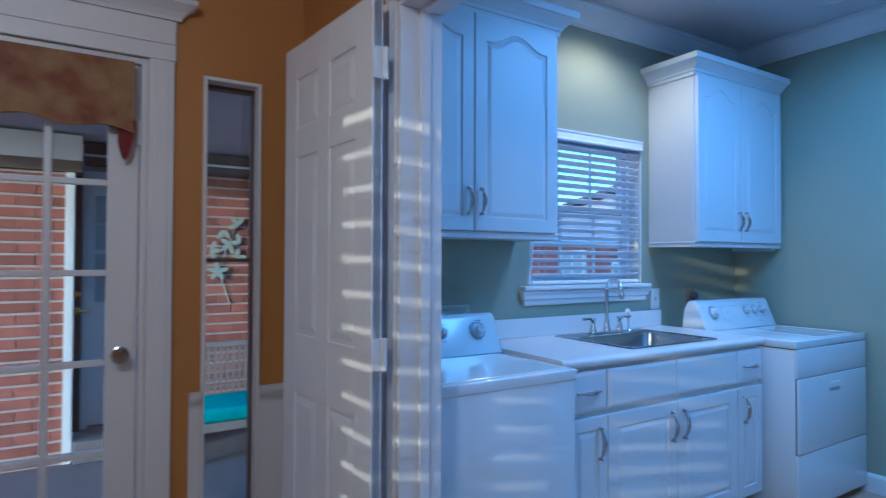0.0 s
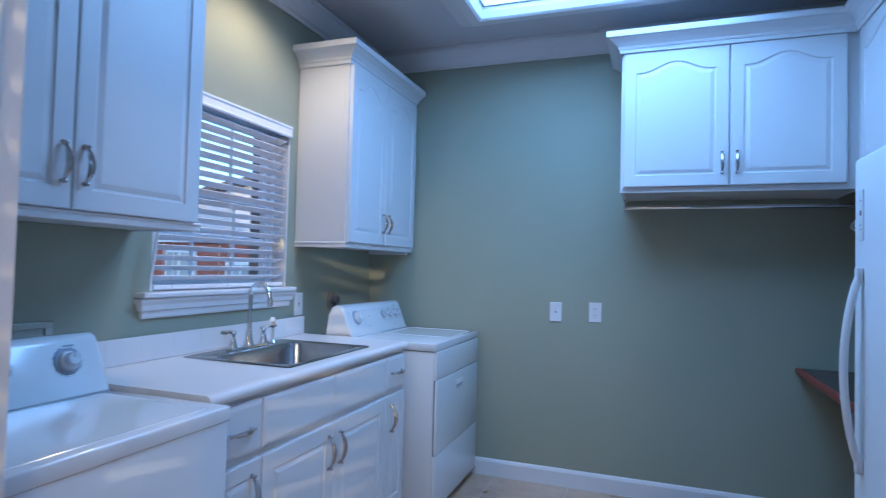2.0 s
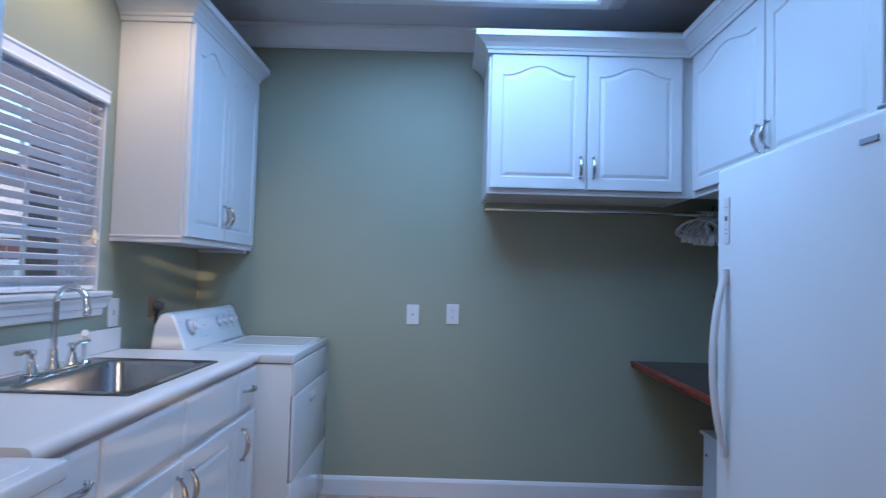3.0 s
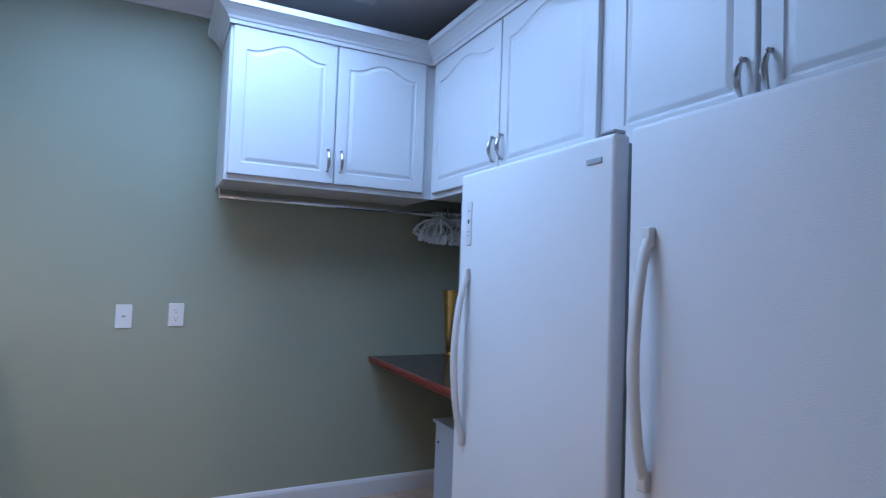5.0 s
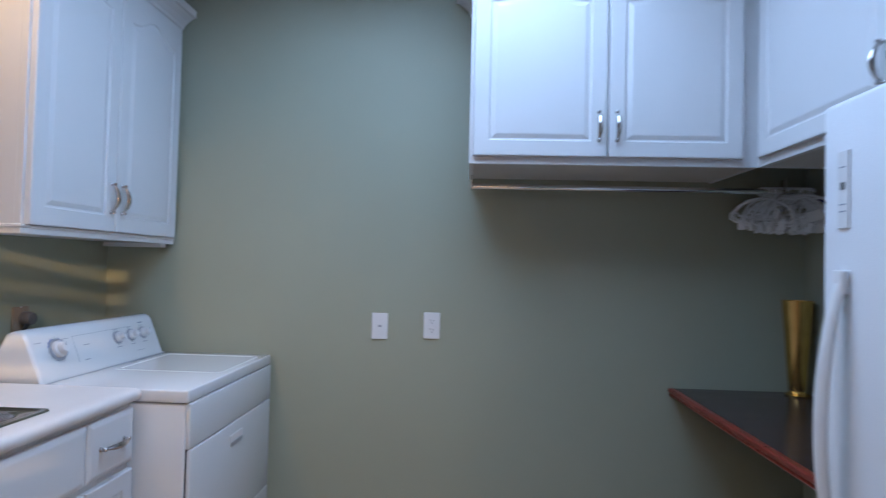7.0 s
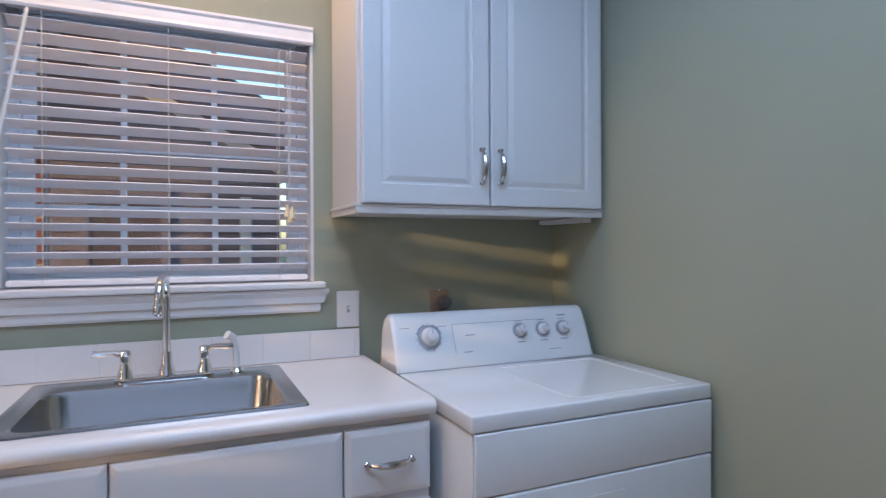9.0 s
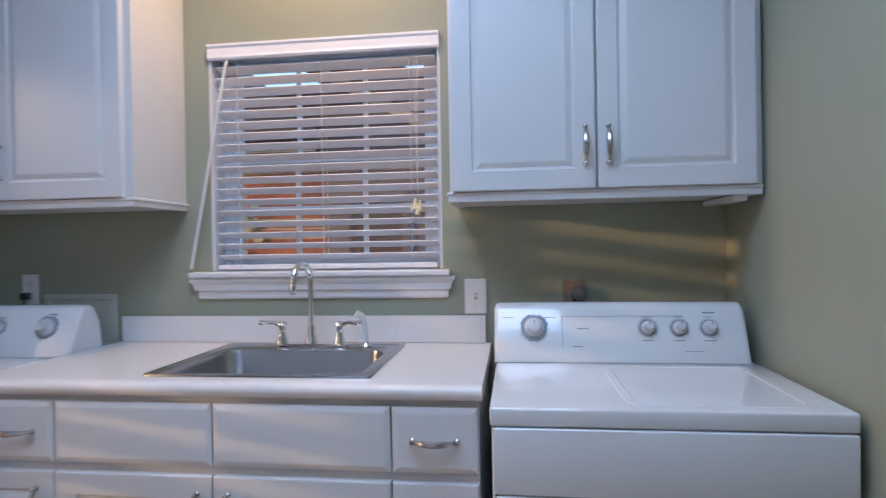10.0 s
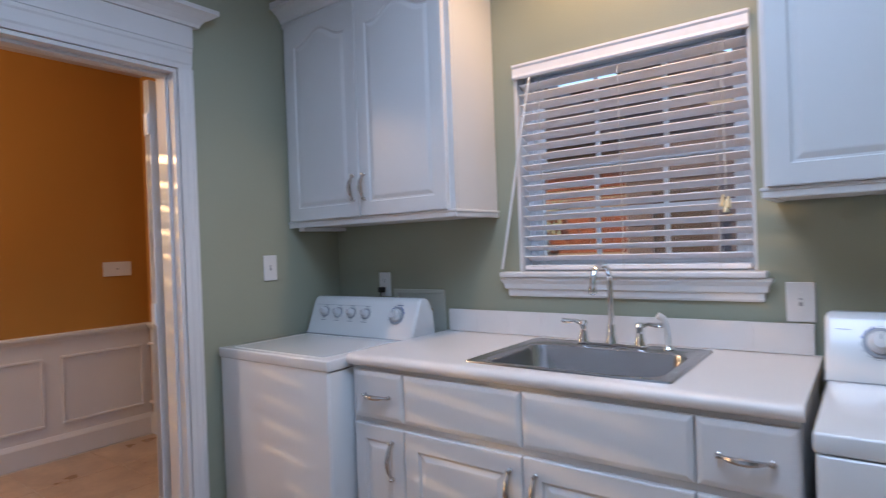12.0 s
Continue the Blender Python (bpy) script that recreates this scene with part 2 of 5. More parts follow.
DOOR_N, DOOR_S, DOOR_H = -0.853, -2.12, 2.06
b = wall_boxes(bm_new(), "x", WX, -0.06, SY - 0.14, 0.0, 0, H, [(DOOR_S, DOOR_N, 0, DOOR_H)])
structure("wall_west", b, GREEN, "sage green painted wall with the doorway to the hall")
b = wall_boxes(bm_new(), "x", WX - 0.06, -0.08, -4.6, 0.0, 0, H, [(DOOR_S, DOOR_N, 0, DOOR_H)])
structure("hall_wall_east", b, OCHRE, "ochre painted hall wall with the laundry doorway", "wall")
HX = -4.98
HC = 2.62
FD = (-4.515, -3.64, 0.0, 2.035)
SL = (-3.453, -3.237, 0.30, 2.006)
b = wall_boxes(bm_new(), "y", 0.0, 0.16, HX - 0.14, WX - 0.06, 0, H, [FD, SL])
structure("hall_wall_north", b, OCHRE, "ochre painted hall wall round the glazed door", "wall")
SW = (-2.54, -1.52, 0.425, 2.095)
b = wall_boxes(bm_new(), "x", HX, -0.14, -4.6, 0.0, 0, H, [SW])
structure("hall_wall_west", b, OCHRE, "ochre painted hall wall above white wainscot", "wall")
b = wall_boxes(bm_new(), "y", -4.6, -0.14, HX - 0.14, WX, 0, H, [])
structure("hall_wall_south", b, OCHRE, "plain ochre painted hall wall", "wall")
lx0, lx1, ly0, ly1 = -1.95, -0.375, -2.37, -0.745
RX0, RX1, RY0, RY1 = lx0 + 0.19, lx1 - 0.19, ly0 + 0.19, ly1 - 0.19


def rim(x0, x1, y0, y1, z):
    return [(x0, y0, z), (x1, y0, z), (x1, y1, z), (x0, y1, z)]


C0 = (WX - 0.06, 0.14, SY - 0.14, 0.16)
b = rings(bm_new(), [rim(*C0, H), rim(RX0, RX1, RY0, RY1, H), rim(RX0, RX1, RY0, RY1, H + 0.15), rim(*C0, H + 0.15), rim(*C0, H)], False, False)
bmesh.ops.remove_doubles(b, verts=b.verts, dist=1e-5)
structure("ceiling", b, CEIL, "flat white painted laundry ceiling")
b = box(bm_new(), HX - 0.001, WX - 0.139, -4.601, 0.001, HC, HC + 0.14)
structure("hall_ceiling", b, CEIL, "flat white painted hall ceiling", "ceiling")
b = box(bm_new(), HX - 0.14, 0.14, -4.74, 0.16, -0.12, -0.004)
floor = structure("floor", b, GROUT, "beige stone tiled floor with fine grout joints")

CROWN = [(0, -0.12), (0.012, -0.12), (0.016, -0.105), (0.03, -0.095), (0.05, -0.07), (0.07, -0.04), (0.078, -0.025), (0.09, -0.02), (0.09, 0), (0, 0)]
b = moulding(bm_new(), [(0, SY), (0, 0), (WX, 0), (WX, SY)], [(o, H - 0.002 + z) for o, z in CROWN], 1, True)
structure("crown_moulding", b, TRIM, "white painted cove crown moulding", "moulding")
BASE = [(0, 0), (0.014, 0), (0.014, 0.085), (0.009, 0.098), (0.004, 0.105), (0, 0.105)]
b = moulding(bm_new(), [(-1.2, SY), (0, SY), (0, 0), (WX, 0), (WX, DOOR_N + 0.060)], BASE, 1)
structure("baseboard", b, TRIM, "white painted baseboard", "baseboard", )


# ---- openings ----
def casing_side(bm, x0, x1, y0, y1, z0, z1):
    return box(bm, x0, x1, y0, y1, z0, z1, 0.004)


def door_casing(name, wall_x, out, label):
    root = thing(name, (wall_x, DOOR_N, 0), label, "door casing")
    root["kind"] = "structure"
    for tag, ya, yb in (("north", DOOR_N, DOOR_N + 0.058), ("south", DOOR_S - 0.058, DOOR_S)):
        b = bm_new()
        s = 1 if tag == "north" else -1
        inner = ya if s > 0 else yb
        prof = [(0, 0), (0, 0.010), (0.018, 0.012), (0.026, 0.016), (0.042, 0.018), (0.048, 0.022), (0.058, 0.022), (0.058, 0)]
        loops = [[(wall_x + out * d, inner + s * w, z) for w, d in prof] for z in (0, DOOR_H + 0.0)]
        rings(b, loops)
        part("casing_leg", b, TRIM, root)
    b = bm_new()
    prof = [(0, 0), (0.010, 0), (0.012, 0.018), (0.016, 0.026), (0.018, 0.066), (0.022, 0.074), (0.022, 0.088), (0, 0.088)]
    rings(b, [[(wall_x + out * d, y, DOOR_H + z) for d, z in prof] for y in (DOOR_S - 0.058, DOOR_N + 0.058)])
    part("casing_head", b, TRIM, root)
    z = DOOR_H + 0.090
    b = box(bm_new(), wall_x, wall_x + out * 0.022, DOOR_S - 0.062, DOOR_N + 0.062, z, z + 0.088, 0.002)
    part("frieze_board", b, TRIM, root)
    z += 0.090
    b = bm_new()
    prof = [(0, 0), (0.026, 0), (0.03, 0.012), (0.045, 0.03), (0.07, 0.048), (0.085, 0.054), (0.085, 0.072), (0, 0.072)]
    y0, y1 = DOOR_S - 0.062, DOOR_N + 0.062
    path = [(wall_x, y0), (wall_x + out * 0.002, y0), (wall_x + out * 0.002, y1), (wall_x, y1)]
    moulding(b, path, [(o, z + h) for o, h in prof], -out)
    part("cap_moulding", b, TRIM, root)
    return root


door_casing("door_casing", WX, 1, "wide white painted door casing with a moulded head")
door_casing("hall_door_casing", WX - 0.14, -1, "wide white painted casing on the hall side")
b = bm_new()
box(b, WX - 0.14, WX, DOOR_N - 0.018, DOOR_N - 0.001, 0, DOOR_H - 0.018, 0.002)
box(b, WX - 0.14, WX, DOOR_S + 0.001, DOOR_S + 0.018, 0, DOOR_H - 0.018, 0.002)
box(b, WX - 0.14, WX, DOOR_S + 0.001, DOOR_N - 0.001, DOOR_H - 0.018, DOOR_H - 0.001, 0.002)
box(b, WX - 0.078, WX - 0.045, DOOR_N - 0.030, DOOR_N - 0.018, 0, DOOR_H - 0.03, 0.002)
box(b, WX - 0.078, WX - 0.045, DOOR_S + 0.018, DOOR_S + 0.030, 0, DOOR_H - 0.03, 0.002)
box(b, WX - 0.078, WX - 0.045, DOOR_S + 0.018, DOOR_N - 0.018, DOOR_H - 0.03, DOOR_H - 0.018, 0.002)
structure("door_frame", b, TRIM, "white painted door jamb with its stop", "door frame")


def panel_leaf(width, height, thick=0.035):
    """A six panel leaf: hinge edge on z, leaf along +x, thickness along y, built at the origin."""
    root = thing("door_leaf", (0, 0, 0), "open white six panel door folded back on the hall wall", "door")
    b = bm_new()
    box(b, 0, width, 0.006, thick - 0.006, 0.008, height)
    st, mid = 0.095, 0.08
    rails = [(0.008, 0.24), (0.86, 1.06), (1.66, 1.76), (height - 0.12, height)]
    for x0, x1 in ((0, st), (width - st, width), (width / 2 - mid / 2, width / 2 + mid / 2)):
        box(b, x0, x1, 0, thick, 0.008, height, 0.002)
    for z0, z1 in rails:
        for x0, x1 in ((st, width / 2 - mid / 2), (width / 2 + mid / 2, width - st)):
            box(b, x0 - 0.001, x1 + 0.001, 0.0005, thick - 0.0005, z0, z1, 0.002)
    part("leaf", b, TRIM, root)
    for x0, x1 in ((st, width / 2 - mid / 2), (width / 2 + mid / 2, width - st)):
        for (a, z0), (z1, c) in zip(rails, rails[1:]):
            b = bm_new()
            for y, s in ((0.006, -1), (thick - 0.006, 1)):
                loops = []
                for i, d in ((0.012, 0), (0.014, 0.001), (0.035, 0.006)):
                    loops.append([(x0 + i, y + s * d, z0 + i), (x1 - i, y + s * d, z0 + i), (x1 - i, y + s * d, z1 - i), (x0 + i, y + s * d, z1 - i)])
                rings(b, loops, False, True)
            part("raised_panel", b, TRIM, root)
    return root


leaf = panel_leaf(0.60, 2.05)
for zz in (0.22, 1.05, 1.86):
    hg = bm_new()
    tube(hg, [(-0.008, -0.004, zz - 0.045), (-0.008, -0.004, zz + 0.045)], 0.007, 10)
    box(hg, -0.004, 0.0, 0.0, 0.034, zz - 0.045, zz + 0.045, 0.001)
    part("hinge", hg, PLASTIC, leaf, "painted butt hinge")
leaf.matrix_basis = pose(-3.125, -0.875, 0, 0, 0, 96)

# ---- floor tiles ----
TILE = 0.457
tile_meshes = []
for k in range(3):
    b = box(bm_new(), 0.0, TILE - 0.004, 0.0, TILE - 0.004, -0.008, 0.0, 0.0015, 1)
    me = bpy.data.meshes.new("tile")
    b.to_mesh(me)
    b.free()
    me.materials.append(FLOORT)
    tile_meshes.append(me)


def lay_tiles():
    for i in range(-12, 0):
        for j in range(-11, 0):
            x, y = i * TILE + 0.1, j * TILE
            if x < HX - 0.4 or y < -4.7:
                continue
            ob = new("tile", tile_meshes[(i + j) % 3])
            ob.location = (x, y, 0)
            ob.parent = floor


# ---- window ----
def make_window():
    x0, x1, z0, z1 = WIN
    root = thing("window_1", ((x0 + x1) / 2, 0.11, z0), "white vinyl double hung window with grilles", "window")
    root["kind"] = "structure"
    b = bm_new()
    for q in ((x0, x0 + 0.04, z0, z1), (x1 - 0.04, x1, z0, z1), (x0 + 0.04, x1 - 0.04, z0, z0 + 0.04), (x0 + 0.04, x1 - 0.04, z1 - 0.04, z1)):
        box(b, q[0], q[1], 0.085, 0.15, q[2], q[3], 0.003)
    part("window_frame", b, VINYL, root)
    zm = 1.605
    for s0, s1, y in ((z0 + 0.04, zm + 0.02, 0.10), (zm - 0.02, z1 - 0.04, 0.125)):
        b = bm_new()
        a0, a1 = x0 + 0.04, x1 - 0.04
        for q in ((a0, a0 + 0.035, s0, s1), (a1 - 0.035, a1, s0, s1), (a0 + 0.035, a1 - 0.035, s0, s0 + 0.035), (a0 + 0.035, a1 - 0.035, s1 - 0.035, s1)):
            box(b, q[0], q[1], y - 0.012, y + 0.012, q[2], q[3], 0.003)
        sash = part("sash", b, VINYL, root)
        b = bm_new()
        for fx in (1 / 3, 2 / 3):
            xx = a0 + (a1 - a0) * fx
            box(b, xx - 0.009, xx + 0.009, y - 0.006, y + 0.006, s0 + 0.035, s1 - 0.035, 0.002)
        for zz in ((s0 + s1) / 2,):
            box(b, a0 + 0.035, a1 - 0.035, y - 0.005, y + 0.005, zz - 0.009, zz + 0.009, 0.002)
        part("grille", b, VINYL, sash)
        b = box(bm_new(), a0 + 0.03, a1 - 0.03, y - 0.002, y + 0.002, s0 + 0.03, s1 - 0.03)
        pane = part("pane", b, GLASS, sash)
        pane.visible_shadow = False
    b = box(bm_new(), x0 - 0.072, x1 + 0.031, -0.05, 0.084, z0 - 0.008, z0 + 0.014, 0.006)
    for n, q in (("left", (x0, x0 + 0.012, z0 + 0.015, z1 - 0.001)), ("right", (x1 - 0.010, x1, z0 + 0.015, z1 - 0.001))):
        part("jamb_liner", box(bm_new(), q[0], q[1], 0.001, 0.084, q[2], q[3], 0.001), TRIM, root, "white painted window reveal")
    b2 = bm_new()
    part("window_sill", b, TRIM, root, "white painted window stool")
    prof = [(0.003, -0.078), (0.012, -0.078), (0.016, -0.07), (0.016, -0.05), (0.026, -0.045), (0.03, -0.025), (0.04, -0.01), (0.04, -0.0), (0.003, -0.0)]
    path = [(x0 - 0.036, 0.004), (x0 - 0.036, -0.002), (x1 + 0.006, -0.002), (x1 + 0.006, 0.004)]
    moulding(b2, path, [(o - 0.003, z0 - 0.01 + z) for o, z in prof], -1)
    part("apron", b2, TRIM, root, "white moulded apron under the stool")


make_window()


def make_blind():
    x0, x1, z0, z1 = WIN[0] + 0.018, WIN[1] - 0.014, WIN[2] + 0.016, WIN[3]
    root = thing("venetian_blind", ((x0 + x1) / 2, 0.03, z0), "white faux wood venetian blind, lowered, slats open, in the window", "blind")
    b = box(bm_new(), x0, x1, 0.0, 0.055, z1 - 0.050, z1 - 0.004, 0.003)
    part("headrail", b, SLATM, root)
    b = bm_new()
    prof = [(0, -0.062), (0.010, -0.062), (0.014, -0.055), (0.012, -0.045), (0.012, -0.02), (0.016, -0.012), (0.016, -0.004), (0, -0.004)]
    rings(b, [[(x, -0.001 - o, z1 + z) for o, z in prof] for x in (x0 - 0.016, x1 + 0.012)])
    part("valance", b, SLATM, root, "white moulded valance strip")
    pitch = 0.0417
    base = bm_new()
    n, tilt = 8, radians(SLAT_TILT)
    top, bot = [], []
    for i in range(n + 1):
        v = (i / n - 0.5) * 0.048
        arch = 0.0022 * (1 - (2 * i / n - 1) ** 2)
        for lst, dz in ((top, 0.0014), (bot, -0.0014)):
            w = arch + dz
            lst.append((v * math.cos(tilt) + w * math.sin(tilt), -v * math.sin(tilt) + w * math.cos(tilt)))
    sec = top + bot[::-1]
    rings(base, [[(x, 0.030 + p, q) for p, q in sec] for x in (x0 + 0.004, x1 - 0.004)])
    first = None
    z = z0 + 0.05
    while z < z1 - 0.062:
        if first is None:
            first = part("slat", base, SLATM, root)
            home = Vector((0, 0, z)) 
            first.location = home
        else:
            ob = first.copy()
            scene.collection.objects.link(ob)
            ob.parent = root
            ob.location = first.location + Vector((0, 0, z - home.z))
        z += pitch
    b = box(bm_new(), x0 + 0.004, x1 - 0.004, 0.006, 0.054, z0 + 0.004, z0 + 0.022, 0.004)
    part("bottom_rail", b, SLATM, root)
    for x in (-1.735, -1.41, -1.08):
        for y in (0.004, 0.056):
            b = tube(bm_new(), [(x, y, z0 + 0.01), (x, y, z1 - 0.05)], 0.0013, 5)
            part("ladder_cord", b, CORD, root)
    b = tube(bm_new(), [(-1.765, -0.012, 1.965), (-1.765, -0.022, 1.95), (-1.900, -0.052, 1.19)], [0.003, 0.005, 0.006], 8)
    part("tilt_wand", b, PLASTIC, root, "white plastic tilt wand hanging aslant")
    for dx in (-0.006, 0.006):
        pts = [(-1.052 + dx * (1 - k / 10), -0.020 - 0.004 * math.sin(k / 3), 1.95 - 0.52 * k / 10) for k in range(11)]
        b = tube(bm_new(), pts, 0.0013, 5)
        part("lift_cord", b, CORD, root)
    for dx, dz in ((-0.008, 0.006), (0.008, 0.0), (0.0, -0.014)):
        b = lathe(bm_new(), Matrix.Translation((-1.052 + dx, -0.028, 1.385 + dz)), [(0.002, 0.04), (0.005, 0.036), (0.007, 0.02), (0.010, 0.004), (0.009, 0)], 12)
        part("tassel", b, TASSEL, root, "cream wooden cord tassel")


make_blind()


# ---- cabinets ----
def door_panel(m, w, h, arch, t=0.02, frame=0.058):
    """A routed door in the frame m, its corner at the origin; arch is the height of the curved top."""
    b = bm_new()
    K = 17

    def loop(ix, iz, depth, arched):
        pts = [(ix, iz), (w - ix, iz)]
        for k in range(K):
            u = k / (K - 1)
            x = w - ix - (w - 2 * ix) * u
            z = h - iz
            if arched:
                c = abs(2 * u - 1)
                s = 0.0 if c > 0.86 else 0.5 + 0.5 * math.cos(math.pi * c / 0.86)
                z -= arch * (1 - s)
            pts.append((x, z))
        return [m @ Vector((x, z, depth)) for x, z in pts]

    f = frame
    loops = [loop(0, 0, 0, False), loop(0, 0, t - 0.004, False), loop(0.0015, 0.0015, t - 0.001, False), loop(0.005, 0.005, t, False),
             loop(f, f, t, True), loop(f + 0.003, f + 0.003, t - 0.005, True), loop(f + 0.009, f + 0.009, t - 0.006, True),
             loop(f + 0.026, f + 0.024, t - 0.0005, True), loop(f + 0.030, f + 0.028, t, True)]
    return rings(b, loops)


def slab_panel(m, w, h, t=0.02):
    def loop(i, d):
        return [m @ Vector(p) for p in ((i, i, d), (w - i, i, d), (w - i, h - i, d), (i, h - i, d))]
    return rings(bm_new(), [loop(0, 0), loop(0, t - 0.007), loop(0.003, t - 0.004), loop(0.014, t - 0.0005), loop(0.018, t)])


def pull(name, parent, m, length=0.118):
    """A cast bow handle: along y of the frame m, standing out along z."""
    b = bm_new()
    pts, rad = [], []
    for k in range(17):
        u = k / 16
        pts.append(m @ Vector((0, (u - 0.5) * length * 0.93, 0.010 + 0.020 * math.sin(math.pi * min(1, max(0, (u - 0.06) / 0.88))) ** 0.8)))
        rad.append(0.0048 + 0.0048 * math.sin(math.pi * u) ** 2 + (0.0012 if k in (4, 12) else 0))
    tube(b, pts, rad, 8)
    for s in (-1, 1):
        mm = m @ Matrix.Translation((0, s * length * 0.45, 0))
        lathe(b, mm, [(0.0075, 0), (0.0075, 0.003), (0.0045, 0.006), (0.0045, 0.012), (0.0062, 0.016), (0.0045, 0.0195), (0.001, 0.021)], 10)
    return part(name, b, NICKEL, parent, "worn satin nickel bow handle", smooth=True)


CABCROWN = [(0, 0), (0.008, 0), (0.010, 0.022), (0.016, 0.026), (0.020, 0.040), (0.038, 0.062), (0.056, 0.078), (0.062, 0.084), (0.074, 0.088), (0.074, 0.125), (0, 0.125)]
LIGHTRAIL = [(0, -0.03), (0.003, -0.03), (0.005, -0.027), (0.005, -0.012), (0.009, -0.009), (0.009, -0.003), (0.005, 0), (0, 0)]


def upper_cabinet(name, label, origin, u, out, w, z0, z1, doors, group, depth=0.31, arch=0.055, handle_z=0.125):
    """Upper cabinet with its wall side at origin; doors are (start, width) along u."""
    u, out = Vector(u), Vector(out)
    root = thing(name, Vector(origin) + Vector((0, 0, z0)) + u * w / 2 + out * depth / 2, label, "cabinet", group)
    o = Vector(origin)
    m = frame_of(o, u, out)

    def cuboid(b, a0, a1, d0, d1, h0, h1, bev=0.0):
        p, q = o + u * a0 + out * d0, o + u * a1 + out * d1
        return box(b, min(p.x, q.x), max(p.x, q.x), min(p.y, q.y), max(p.y, q.y), h0, h1, bev)

    part("side_panel", cuboid(bm_new(), 0, 0.018, 0.001, depth - 0.022, z0, z1, 0.001), CAB, root)
    part("side_panel", cuboid(bm_new(), w - 0.018, w, 0.001, depth - 0.022, z0, z1, 0.001), CAB, root)
    part("top_panel", cuboid(bm_new(), 0.018, w - 0.018, 0.001, depth - 0.022, z1 - 0.02, z1), CAB, root)
    part("back_panel", cuboid(bm_new(), 0.018, w - 0.018, 0.001, 0.008, z0 + 0.021, z1 - 0.02), CAB, root)
    part("face_frame", cuboid(bm_new(), 0, w, depth - 0.022, depth, z0, z1, 0.001), CAB, root)
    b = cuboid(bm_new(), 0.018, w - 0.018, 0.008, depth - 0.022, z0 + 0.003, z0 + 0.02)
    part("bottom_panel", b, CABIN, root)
    for i, (s, dw) in enumerate(doors):
        mm = frame_of(o + u * s + out * (depth + 0.001) + Vector((0, 0, z0 + 0.028)), u, out)
        d = part("door", door_panel(mm, dw, z1 - z0 - 0.04, arch), CAB, root)
        hx = dw - 0.030 if i % 2 == 0 else 0.030
        hm = mm @ Matrix.Translation((hx, handle_z, 0.02))
        pull("handle", d, hm)
        for hz in (0.12, z1 - z0 - 0.16):
            edge = 0.004 if i % 2 == 0 else dw - 0.004
            hb = tube(bm_new(), [mm @ Vector((edge, hz, -0.006)), mm @ Vector((edge, hz + 0.03, -0.006))], 0.003, 6)
            part("hinge_barrel", hb, NICKEL, d)
    return root


def lpath(o, u, out, pts):
    o, u, out = Vector(o), Vector(u), Vector(out)
    return [((o + u * a + out * d).x, (o + u * a + out * d).y) for a, d in pts]


NX, NO = (1, 0, 0), (0, -1, 0)
UP0, UB0, UP1 = 1.408, 1.394, 2.380
up_a = upper_cabinet("wall_cabinet", "white thermofoil upper cabinet over the washer, arched panel doors closed", (-2.926, -0.001, 0), NX, NO, 0.984, UP0, UP1, [(0.036, 0.455), (0.496, 0.462)], "upper cabinets over the machines")
up_b = upper_cabinet("wall_cabinet", "white thermofoil upper cabinet over the dryer, arched panel doors closed", (-0.904, -0.001, 0), NX, NO, 0.896, UB0, UP1, [(0.010, 0.421), (0.437, 0.440)], "upper cabinets over the machines")
for root, x0, x1, name, zb in ((up_a, -2.926, -1.942, "a", UP0), (up_b, -0.904, -0.010, "b", UB0)):
    depth = 0.311
    pts = [(x0, -0.002), (x0, -depth), (x1, -depth), (x1, -0.002)]
    if name == "a":
        pts = pts[1:]
    else:
        pts = pts[:3]
    part("crown", moulding(bm_new(), pts, [(o, UP1 - 0.012 + z * 0.85) for o, z in CABCROWN], -1), CAB, root, "white moulded cabinet crown")
    part("foot_block", box(bm_new(), x1 - 0.075 if name == "b" else x0 + 0.05, x1 - 0.035 if name == "b" else x0 + 0.09, -0.30, -0.03, zb - 0.018, zb - 0.001, 0.002), CAB, root)
    part("light_rail", moulding(bm_new(), pts, [(o, zb + 0.028 + z) for o, z in LIGHTRAIL], -1), CAB, root)
CU0, CU1 = 1.716, 2.460
up_c = upper_cabinet("wall_cabinet", "white upper cabinet above the hanging rod, arched doors not quite shut", (-0.001, -1.665, 0), (0, -1, 0), (-1, 0, 0), 1.072, CU0, CU1, [(0.014, 0.498), (0.519, 0.490)], "upper cabinets above the freezers", 0.408, 0.05, handle_z=0.115)
EX = (-1, 0, 0)
up_d = upper_cabinet("wall_cabinet", "white thermofoil corner upper cabinet beside the freezer", (-0.410, SY + 0.001, 0), EX, (0, 1, 0), 1.392, CU0, CU1, [(0.039, 0.672), (0.720, 0.617)], "upper cabinets above the freezers", 0.403, 0.05, handle_z=0.125)
up_e = upper_cabinet("wall_cabinet", "white thermofoil upper cabinet above the freezer pair", (-1.803, SY + 0.001, 0), EX, (0, 1, 0), 1.108, CU0, CU1, [(0.017, 0.508), (0.537, 0.508)], "upper cabinets above the freezers", 0.403, 0.05, handle_z=0.085)
pts = [(-0.002, -1.664), (-0.431, -1.664), (-0.431, SY + 0.426), (WX + 0.01, SY + 0.426)]
crown_c = moulding(bm_new(), pts, [(o, CU1 - 0.012 + z * 0.8) for o, z in CABCROWN], -1)
part("crown", crown_c, CAB, up_c, "long white moulded crown over the freezer cabinets")

# base cabinets


